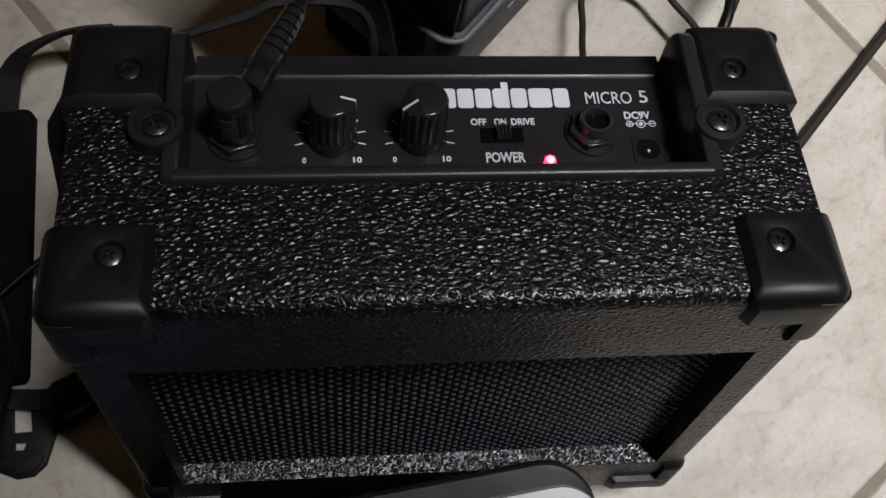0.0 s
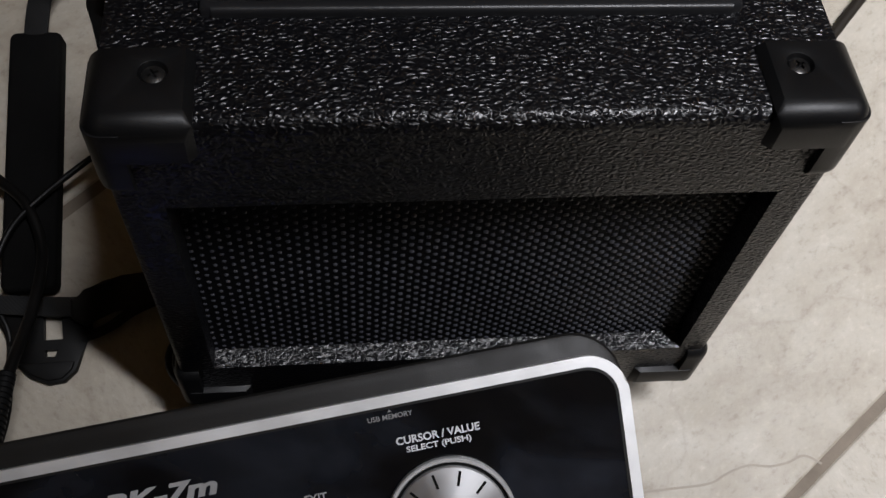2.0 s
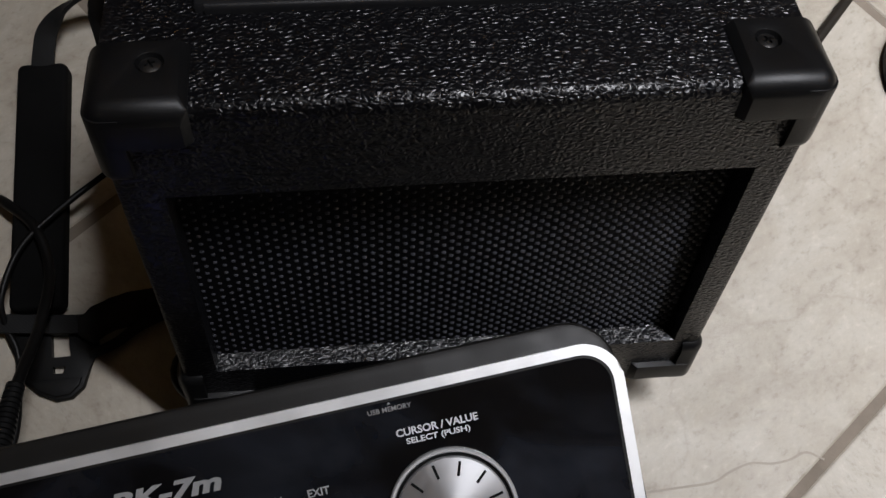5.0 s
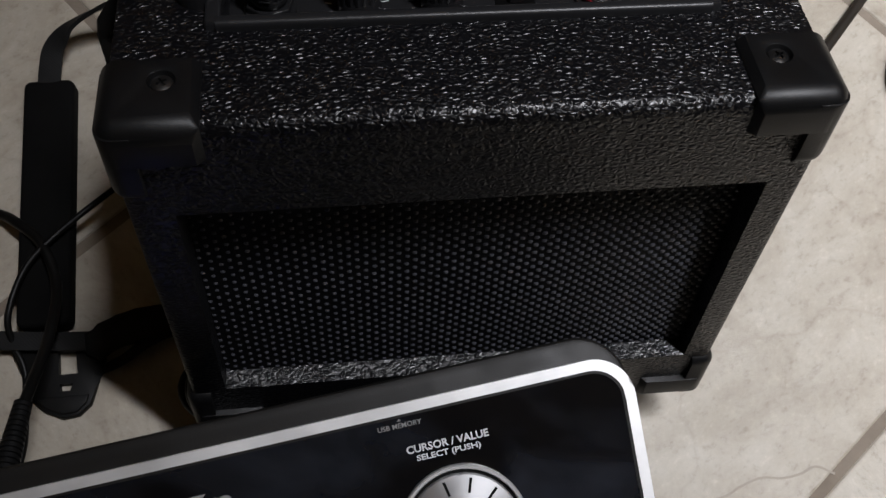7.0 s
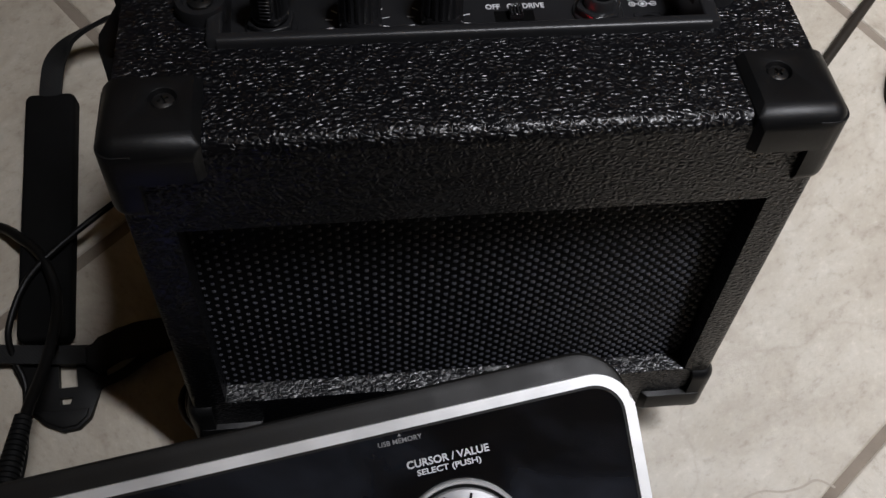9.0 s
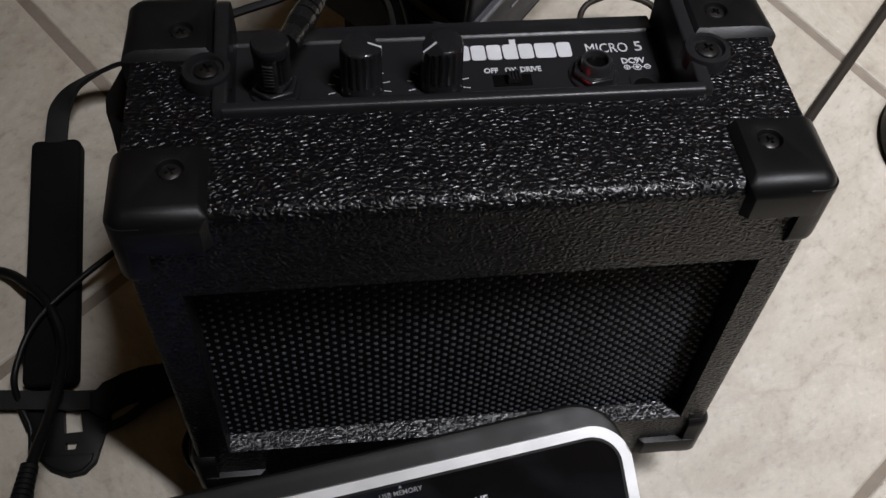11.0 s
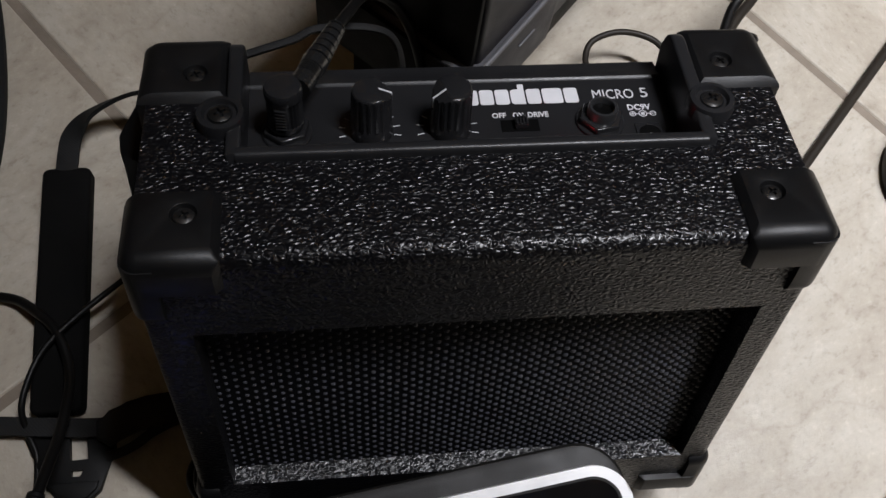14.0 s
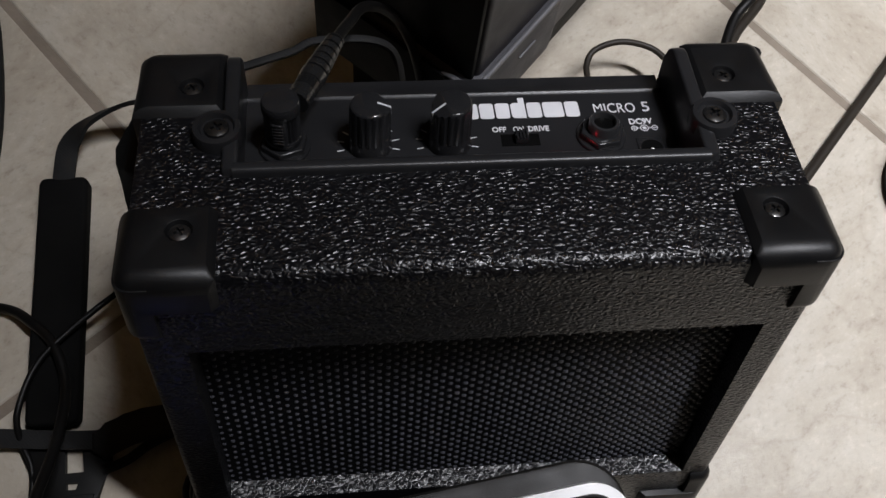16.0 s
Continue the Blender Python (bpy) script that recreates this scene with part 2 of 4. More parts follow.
def lathe(profile, steps=32, at=(0, 0, 0)):
    """A solid of revolution about z from (radius, height) pairs."""
    bm = bmesh.new()
    rings = []
    for r, z in profile:
        if r < 1e-6:
            rings.append([bm.verts.new((at[0], at[1], at[2] + z))])
        else:
            rings.append([bm.verts.new((at[0] + r * math.cos(2 * math.pi * i / steps), at[1] + r * math.sin(2 * math.pi * i / steps), at[2] + z)) for i in range(steps)])
    for a, b in zip(rings, rings[1:]):
        for i in range(steps):
            j = (i + 1) % steps
            if len(a) == 1 and len(b) > 1:
                bm.faces.new((a[0], b[i], b[j]))
            elif len(b) == 1 and len(a) > 1:
                bm.faces.new((a[i], a[j], b[0]))
            elif len(a) > 1:
                bm.faces.new((a[i], a[j], b[j], b[i]))
    for ring in (rings[0], rings[-1]):
        if len(ring) > 1:
            bm.faces.new(ring)
    return bm


def prism(outline, z0, z1, bevel=0.0, segments=2):
    """An outline in x and y raised from z0 to z1."""
    bm = bmesh.new()
    low = [bm.verts.new((x, y, z0)) for x, y in outline]
    top = [bm.verts.new((x, y, z1)) for x, y in outline]
    bm.faces.new(low[::-1])
    cap = bm.faces.new(top)
    n = len(outline)
    for i in range(n):
        bm.faces.new((low[i], low[(i + 1) % n], top[(i + 1) % n], top[i]))
    if bevel:
        bmesh.ops.bevel(bm, geom=list(cap.edges), offset=bevel, segments=segments, profile=0.5, affect="EDGES")
    return bm


def round_rect(x0, y0, x1, y1, r, steps=8):
    pts = []
    for cx, cy, a0 in ((x1 - r, y1 - r, 0), (x0 + r, y1 - r, 90), (x0 + r, y0 + r, 180), (x1 - r, y0 + r, 270)):
        for i in range(steps + 1):
            a = radians(a0 + 90 * i / steps)
            pts.append((cx + r * math.cos(a), cy + r * math.sin(a)))
    return pts


def spline(points, steps=10):
    """A smooth line through the points."""
    p = [Vector(q) for q in points]
    p = [2 * p[0] - p[1]] + p + [2 * p[-1] - p[-2]]
    out = []
    for a, b, c, d in zip(p, p[1:], p[2:], p[3:]):
        for i in range(steps):
            t = i / steps
            out.append(0.5 * (2 * b + (c - a) * t + (2 * a - 5 * b + 4 * c - d) * t * t + (3 * b - a - 3 * c + d) * t ** 3))
    out.append(p[-2])
    return out


def tube(points, r, sides=12, steps=10, radius_of=None):
    line = spline(points, steps)
    bm = bmesh.new()
    rings, side = [], None
    for i, q in enumerate(line):
        d = (line[min(i + 1, len(line) - 1)] - line[max(i - 1, 0)]).normalized()
        if side is None:
            side = d.orthogonal().normalized()
        side = (side - d * side.dot(d)).normalized()
        up = d.cross(side)
        rr = r if radius_of is None else radius_of(i / (len(line) - 1))
        rings.append([bm.verts.new(q + rr * (math.cos(2 * math.pi * k / sides) * side + math.sin(2 * math.pi * k / sides) * up)) for k in range(sides)])
    for a, b in zip(rings, rings[1:]):
        for k in range(sides):
            bm.faces.new((a[k], a[(k + 1) % sides], b[(k + 1) % sides], b[k]))
    bm.faces.new(rings[0][::-1])
    bm.faces.new(rings[-1])
    return bm


def ribbon(points, width, thick, ups=None, steps=10, waves=0.0):
    """A flat band swept along the points; ups gives the way its face looks at each of them."""
    line = spline(points, steps)
    face = spline(ups, steps) if ups else [Vector((0, 0, 1))] * len(line)
    bm = bmesh.new()
    rings = []
    for i, (q, up) in enumerate(zip(line, face)):
        d = (line[min(i + 1, len(line) - 1)] - line[max(i - 1, 0)]).normalized()
        s = d.cross(up).normalized()
        u = s.cross(d).normalized()
        w, h = width / 2, thick / 2
        q = q + u * waves * math.sin(i * 0.55)
        rings.append([bm.verts.new(q + a * w * s + b * h * u) for a, b in ((-1, -0.4), (-0.97, 1), (-0.5, 1.25), (0.5, 1.25), (0.97, 1), (1, -0.4), (0.97, -1), (-0.97, -1))])
    for a, b in zip(rings, rings[1:]):
        for k in range(8):
            bm.faces.new((a[k], a[(k + 1) % 8], b[(k + 1) % 8], b[k]))
    bm.faces.new(rings[0][::-1])
    bm.faces.new(rings[-1])
    return bm


def solid(name, base, cuts=(), joins=(), bevel=0.0, segments=2, angle=30):
    """Booleans and an edge rounding worked out at once; gives back a bmesh."""
    made = []

    def temp(bm):
        me = bpy.data.meshes.new("temp")
        bmesh.ops.recalc_face_normals(bm, faces=bm.faces)
        bm.to_mesh(me)
        bm.free()
        ob = new("temp", me)
        made.append(ob)
        return ob

    ob = temp(base)
    for op, group in (("UNION", joins), ("DIFFERENCE", cuts)):
        for c in group:
            mod = ob.modifiers.new("cut", "BOOLEAN")
            mod.operation, mod.solver, mod.object = op, "EXACT", temp(c)
    if bevel:
        mod = ob.modifiers.new("round", "BEVEL")
        mod.width, mod.segments, mod.limit_method, mod.angle_limit = bevel, segments, "ANGLE", radians(angle)
    dg = bpy.context.evaluated_depsgraph_get()
    dg.update()
    out = bmesh.new()
    out.from_mesh(ob.evaluated_get(dg).to_mesh())
    for o in made:
        me = o.data
        bpy.data.objects.remove(o)
        bpy.data.meshes.remove(me)
    return out


def letters(body, x, y, z, width, height, thick=0.0001, slant=0.0, weight=0.0):
    """Text in the built-in font, its lower left corner at (x, y, z), fitted to a width and a height."""
    cu = bpy.data.curves.new("text", "FONT")
    cu.body, cu.extrude, cu.offset, cu.resolution_u, cu.shear = body, 0.5, weight, 3, slant
    ob = new("temp", cu)
    dg = bpy.context.evaluated_depsgraph_get()
    dg.update()
    bm = bmesh.new()
    bm.from_mesh(ob.evaluated_get(dg).to_mesh())
    bpy.data.objects.remove(ob)
    bpy.data.curves.remove(cu)
    xs, ys = [v.co.x for v in bm.verts], [v.co.y for v in bm.verts]
    for v in bm.verts:
        v.co = Vector((x + (v.co.x - min(xs)) / (max(xs) - min(xs)) * width, y + (v.co.y - min(ys)) / (max(ys) - min(ys)) * height, z + thick * (v.co.z + 0.5)))
    return bm


def join(*bms):
    out = bmesh.new()
    for b in bms:
        me = bpy.data.meshes.new("temp")
        b.to_mesh(me)
        b.free()
        out.from_mesh(me)
        bpy.data.meshes.remove(me)
    return out


def moved(bm, m):
    bm.transform(m)
    return bm


def bar(a, b, width, z0, z1):
    """A flat bar between two points of a plane."""
    a, b = Vector(a), Vector(b)
    d = (b - a).normalized()
    s = Vector((-d.y, d.x)) * width / 2
    return prism([tuple(a - s), tuple(b - s), tuple(b + s), tuple(a + s)], z0, z1)


def screw_bm(r, at):
    """Round-headed cross-slot screw, its axis along z."""
    x, y, z = at
    head = lathe([(r, -0.004), (r, 0.0), (r * 0.93, r * 0.16), (r * 0.7, r * 0.27), (r * 0.35, r * 0.33), (0, r * 0.34)], 28, at)
    w, l, d = r * 0.12, r * 0.50, r * 0.95
    turn = Matrix.Translation(at) @ Matrix.Rotation(0.5, 4, "Z") @ Matrix.Translation((-x, -y, -z))
    cuts = [moved(box_bm((x - w, y - l, z + r * 0.34 - d), (x + w, y + l, z + r)), turn), moved(box_bm((x - l, y - w, z + r * 0.34 - d), (x + l, y + w, z + r)), turn)]
    return solid("screw", head, cuts)


# ---------------------------------------------------------------- the room
GRID = pose(0, 0, 0, 0, 0, 38.3)
PITCH, JOINT = 0.354, 0.0056
OFF = (0.0163, -0.1468)            # where two joints run, across the turned grid
floor = tagged(new("floor"), "beige stone-look floor tiles with brown grout", "floor", kind="structure")
HALF = 3.45


def room():
    me = box_bm((-3.6, -3.6, -0.04), (3.6, 3.6, -0.0010))
    g = part("grout", me, GROUT, floor, "recessed brown grout")
    for name, lo, hi in (("wall_north", (-3.7, 3.6, -0.04), (3.7, 3.7, 2.6)), ("wall_south", (-3.7, -3.7, -0.04), (3.7, -3.6, 2.6)),
                         ("wall_east", (3.6, -3.6, -0.04), (3.7, 3.6, 2.6)), ("wall_west", (-3.7, -3.6, -0.04), (-3.6, 3.6, 2.6)),
                         ("ceiling", (-3.7, -3.7, 2.6), (3.7, 3.7, 2.7))):
        dark = name == "wall_south"
        ob = part(name, box_bm(lo, hi), DARK_WALL if dark else PLASTER)
        tagged(ob, "unseen room wall, kept dark to hold back bounced light" if dark else "plain cream plastered surface of the room", name.split("_")[0], kind="structure")


room()


# ---------------------------------------------------------------- amplifier
BASE = Vector((0, 0.052, 0.0205))
amp = thing("guitar_amplifier", LEAN_BACK @ Matrix.Translation(BASE), "small black tolex-covered practice amplifier tilted back on the tiled floor", "amplifier")
TO_AMP = Matrix.Translation(-BASE)


def amp_part(name, bm, mat, parent=None, label="", smooth=True):
    return part(name, moved(bm, TO_AMP), mat, amp if parent is None else parent, label, smooth)


DEPTH = 0.1034                     # of the cabinet, front to back
PLATE = 0.2157                     # height of the control plate


def build_cabinet():
    shell = box_bm((-0.1156, 0, 0.036), (0.1156, DEPTH, 0.2312))
    bevel_where(shell, lambda c, d: abs(d.x) > 0.1 and c.z > 0.2, 0.0054, 6)
    bevel_where(shell, lambda c, d: (abs(d.z) > 0.1 or abs(d.y) > 0.08) and abs(c.x) > 0.115, 0.0030, 4)
    opening = box_bm((-0.1008, -0.02, 0.0688), (0.1030, 0.088, 0.1900))
    notch = box_bm((-0.0815, 0.0455, 0.206), (0.0815, 0.2, 0.3))
    amp_part("cabinet", solid("cabinet", shell, [opening, notch], bevel=0.0016, segments=3, angle=40), TOLEX, label="pebbled black tolex cabinet")


def build_grille():
    slope = 0.03
    bm = bmesh.new()
    y = lambda z: 0.0088 + slope * (z - 0.0695)
    lo, hi = 0.0690, 0.1898
    v = [bm.verts.new(p) for p in ((-0.1006, y(lo), lo), (0.1028, y(lo), lo), (0.1028, y(hi), hi), (-0.1006, y(hi), hi), (-0.1006, y(lo) + 0.006, lo), (0.1028, y(lo) + 0.006, lo), (0.1028, y(hi) + 0.006, hi), (-0.1006, y(hi) + 0.006, hi))]
    for f in ((0, 1, 2, 3), (7, 6, 5, 4), (0, 4, 5, 1), (1, 5, 6, 2), (2, 6, 7, 3), (3, 7, 4, 0)):
        bm.faces.new([v[i] for i in f])
    cloth = amp_part("speaker_cloth", bm, CLOTH, label="black woven speaker cloth behind the opening")
    rnd = random.Random(4)
    verts, faces = [], []
    dz = 0.00236
    nrm = Vector((0, -1, slope)).normalized()
    up = Vector((0, slope, 1)).normalized()
    row = 0
    z = lo + 0.001
    while z < hi - 0.0012:
        # the cloth is stretched: its threads stand closer together towards one end
        x = -0.0998 + (0.0036 if row % 2 else 0)
        while x < 0.1018:
            f = (x + 0.1) / 0.2
            c = Vector((x + rnd.uniform(-1, 1) * 0.0002, y(z), z + rnd.uniform(-1, 1) * 0.00012))
            w, h, k = 0.00092 + 0.0003 * f, 0.00074 + 0.0003 * f, 0.00060 * rnd.uniform(0.75, 1.15)
            i = len(verts)
            for a, b in ((-1, 0), (-0.7, -1), (0.7, -1), (1, 0), (0.7, 1), (-0.7, 1)):
                verts.append(c + Vector((a * w, 0, 0)) + up * (b * h))
            for a, b in ((-0.6, -0.4), (0.6, -0.4), (0.6, 0.4), (-0.6, 0.4)):
                verts.append(c + Vector((a * w, 0, 0)) + up * (b * h) + nrm * k)
            faces += [(i, i + 1, i + 6), (i + 1, i + 2, i + 7, i + 6), (i + 2, i + 3, i + 7), (i + 3, i + 4, i + 8, i + 7), (i + 4, i + 5, i + 9, i + 8), (i + 5, i, i + 6, i + 9), (i + 6, i + 7, i + 8, i + 9)]
            x += 0.0072 - 0.0026 * f
        z += dz
        row += 1
    me = bpy.data.meshes.new("weave")
    me.from_pydata([TO_AMP @ q for q in verts], [], faces)
    me.polygons.foreach_set("use_smooth", [True] * len(me.polygons))
    me.materials.append(WEAVE)
    ob = new("weave", me)
    ob.parent = amp
    tagged(ob, "raised threads of the black grille cloth", kind="stuff")


def protector(sx, front, top):
    """A moulded corner cap: a lid, a lip over the edge and a cheek down the side."""
    def place(bm):
        if sx < 0:
            bm.transform(Matrix.Diagonal((-1, 1, 1, 1)))
            bmesh.ops.reverse_faces(bm, faces=bm.faces)
        if not front:
            bm.transform(Matrix.Translation((0, DEPTH, 0)) @ Matrix.Diagonal((1, -1, 1, 1)))
            bmesh.ops.reverse_faces(bm, faces=bm.faces)
        if not top:
            bm.transform(Matrix.Translation((0, 0, 0.036 + 0.2312)) @ Matrix.Diagonal((1, 1, -1, 1)))
            bmesh.ops.reverse_faces(bm, faces=bm.faces)
        return bm

    reach = 0.0275 if front else DEPTH - 0.0716
    lid = box_bm((0.0868, -0.0028, 0.2175), (0.1188, reach, 0.2342))
    if not front:
        bevel_where(lid, lambda c, d: c.y > 0.029 and c.z > 0.23 and abs(d.x) > 0.01, 0.0030, 1)
    bevel_where(lid, lambda c, d: c.x < 0.087 and ((c.z > 0.23 and abs(d.y) > 0.01) or (c.y < 0 and abs(d.z) > 0.005)), 0.0026, 1)
    outer = lambda c, d: (c.x > 0.118 and c.y < 0) or (c.x > 0.118 and c.z > 0.23 and abs(d.y) > 0.01) or (c.y < 0 and c.z > 0.23 and abs(d.x) > 0.01)
    bevel_where(lid, outer, 0.0070, 7)
    cheek = box_bm((0.1075, -0.0025, 0.2), (0.1185, 0.0262, 0.230))
    bevel_where(cheek, lambda c, d: (c.x > 0.118 and c.y < 0 and abs(d.z) > 0.01) or (c.x > 0.118 and c.z < 0.201) or (c.y < 0 and c.z < 0.201), 0.0055, 5)
    sy = 0.018 if front else DEPTH - 0.0845
    dish = [lathe([(0.0038, 0.2322), (0.0043, 0.2338), (0.0050, 0.2354)], 28, (0.0985, sy, 0))] if top else []
    bm = place(solid("protector", lid, dish, joins=[cheek], bevel=0.0008, segments=2, angle=40))
    ob = amp_part("corner_protector", bm, PROTECTOR, label="satin black plastic corner cap")
    if top:
        amp_part("screw", screw_bm(0.0036, (sx * 0.0985, 0.018 if front else 0.0845, 0.2325)), SCREW, ob, "blackened cross-head screw")
    if top and not front and sx > 0:
        torn = prism([(0.1120, 0.1020), (0.1150, 0.1044), (0.1164, 0.1038), (0.1174, 0.1056), (0.1194, 0.1048), (0.1190, 0.1026), (0.1204, 0.1016), (0.1185, 0.0980)], 0.2262, 0.2298, 0.0008, 1)
        amp_part("torn_edge", torn, PROTECTOR, ob, "ragged flash on the cap's corner")


def build_tray():
    wall = box_bm((-0.0830, 0.0421, 0.2085), (0.0830, 0.0474, 0.2346))
    bevel_where(wall, lambda c, d: c.z > 0.23 and abs(d.x) > 0.1, 0.0020, 4)
    plate = box_bm((-0.0815, 0.0470, 0.2075), (0.0815, 0.0958, PLATE - 0.0001))
    lip = bmesh.new()
    prof = [(0.0950, PLATE - 0.0001), (0.0956, PLATE + 0.0005), (0.0963, PLATE + 0.0008), (0.0971, PLATE + 0.0005), (0.0980, PLATE - 0.0003), (0.1068, PLATE - 0.0018), (0.1077, PLATE - 0.0030), (0.1077, 0.199), (0.0950, 0.199)]
    a = [lip.verts.new((-0.0815, y, z)) for y, z in prof]
    b = [lip.verts.new((0.0815, y, z)) for y, z in prof]
    for i in range(len(prof)):
        j = (i + 1) % len(prof)
        lip.faces.new((a[i], a[j], b[j], b[i]))
    lip.faces.new(a[::-1])
    lip.faces.new(b)
    tray = amp_part("control_tray", wall, PANEL, label="sunken black plastic control tray")
    face = amp_part("face_plate", plate, PANEL, tray)
    amp_part("rear_lip", lip, PANEL, tray)
    for s in (-1, 1):
        prof = [(0.0428, 0.2085), (0.0428, 0.2330), (0.0438, 0.2343), (0.060, 0.2350), (0.088, 0.2362)]
        for i in range(9):
            t = radians(90 - 11.25 * i)
            prof.append((0.0938 + 0.0085 * math.cos(t), 0.2280 + 0.0085 * math.sin(t)))
        prof += [(0.1040, 0.2085)]
        bm = bmesh.new()
        x0, x1 = (0.0812, 0.0866)
        a = [bm.verts.new((s * x0, y, z)) for y, z in prof]
        b = [bm.verts.new((s * x1, y, z)) for y, z in prof]
        for i in range(len(prof)):
            j = (i + 1) % len(prof)
            bm.faces.new((a[i], a[j], b[j], b[i]))
        bm.faces.new(a[::-1])
        bm.faces.new(b)
        bmesh.ops.recalc_face_normals(bm, faces=bm.faces)
        bevel_where(bm, lambda c, d: abs(d.x) < 1e-4 and c.z > 0.2095, 0.0011, 3)
        ear = amp_part("tray_ear", bm, PANEL, tray, "rounded side wall of the tray")
        amp_part("washer", lathe([(0.0086, 0.2295), (0.0086, 0.2350), (0.0081, 0.2361), (0.0063, 0.2364), (0.0055, 0.2347), (0.0, 0.2347)], 36, (s * 0.0886, 0.0618, 0)), PANEL, tray, "cup washer moulded to the tray")
        amp_part("screw", screw_bm(0.0045, (s * 0.0886, 0.0618, 0.2349)), SCREW, tray, "blackened cross-head screw")
    return tray


def knob(x, y, toward):
    """Fluted knob with a smooth skirt; one side of its cap slopes down and carries the white pointer line."""
    z0 = PLATE
    bm = bmesh.new()
    steps = 72
    prof = [(0.0080, 0.0), (0.0081, 0.0012), (0.0078, 0.0034), (0.0076, 0.0050), (0.0074, 0.0056), (0.0074, 0.0062), (0.0072, 0.0190), (0.0071, 0.0203), (0.0067, 0.0209), (0.0062, 0.0211)]
    rings = []
    for k, (r, h) in enumerate(prof):
        ring = []
        for i in range(steps):
            a = 2 * math.pi * i / steps
            rr = r
            if k in (5, 6):
                rr = r * (1.0 + (0.035 if (i % 4) < 2 else -0.045))
            ring.append(bm.verts.new((rr * math.cos(a), rr * math.sin(a), h)))
        rings.append(ring)
    for p, q in zip(rings, rings[1:]):
        for i in range(steps):
            bm.faces.new((p[i], p[(i + 1) % steps], q[(i + 1) % steps], q[i]))
    bm.faces.new(rings[-1])
    bm.faces.new(rings[0][::-1])
    slope = Matrix.Rotation(radians(toward), 4, "Z") @ Matrix.Translation((0.0024, 0, 0.0211)) @ Matrix.Rotation(radians(33), 4, "Y")
    bm = solid("knob", bm, [moved(box_bm((-0.004, -0.02, 0), (0.02, 0.02, 0.02)), slope)])
    m = Matrix.Translation((x, y, z0))
    k = amp_part("control_knob", moved(bm, m), KNOB, label="fluted black control knob with sloping pointer side")
    top = moved(box_bm((0.0003, -0.00042, -0.0004), (0.0057, 0.00042, 0.00012)), slope)
    side = moved(box_bm((0.0068, -0.00042, 0.0135), (0.0077, 0.00042, 0.0180)), Matrix.Rotation(radians(toward), 4, "Z"))
    amp_part("pointer_line", moved(join(top, side), m), WHITE_INK, k, "white pointer line")


def hex_nut(x, y, z, r, h, turn):
    pts = [(x + r * math.cos(radians(turn + 60 * i)), y + r * math.sin(radians(turn + 60 * i))) for i in range(6)]
    return prism(pts, z, z + h, 0.0006, 2)


def socket(x, y, turn, tall):
    w = amp_part("jack_socket", lathe([(0.0094, 0), (0.0094, 0.0008), (0.0090, 0.0012), (0.0040, 0.0012)], 40, (x, y, PLATE)), PANEL, label="black jack socket with hexagonal nut")
    amp_part("nut", solid("nut", hex_nut(x, y, PLATE + 0.0012, 0.0088, 0.0030, turn), [lathe([(0.0045, -0.01), (0.0045, 0.02)], 30, (x, y, PLATE + 0.0009))], bevel=0.0003, angle=45), KNOB, w)
    h = 0.0074 if tall else 0.0040
    amp_part("barrel", lathe([(0.0057, 0.0), (0.0057, h - 0.0006), (0.0053, h), (0.0044, h), (0.0041, h - 0.0006), (0.0041, 0.0)], 36, (x, y, PLATE + 0.0012)), NUT, w, "ring round the bore")
    # Solid plug; its near-black stands for the shade down the bore.
    amp_part("bore", lathe([(0.00405, 0.0), (0.00405, h - 0.0024), (0, h - 0.0024)], 24, (x, y, PLATE + 0.0012)), HOLE, w)


def ticks(x, y):
    bms = []
    for i in range(9):
        a = radians(193 - 25.75 * i)
        d = Vector((math.cos(a), math.sin(a)))
        bms.append(bar(Vector((x, y)) + d * 0.0092, Vector((x, y)) + d * 0.0118, 0.0004, PLATE, PLATE + 0.0001))
    ob = amp_part("dial_scale", join(*bms), WHITE_INK, label="printed white scale marks", smooth=False)
    for body, at, w in (("0", x - 0.0093, 0.0013), ("10", x + 0.0072, 0.0028)):
        amp_part("numeral", letters(body, at, 0.0618, PLATE, w, 0.0023, weight=0.03), WHITE_INK, ob, "printed white numeral", False)


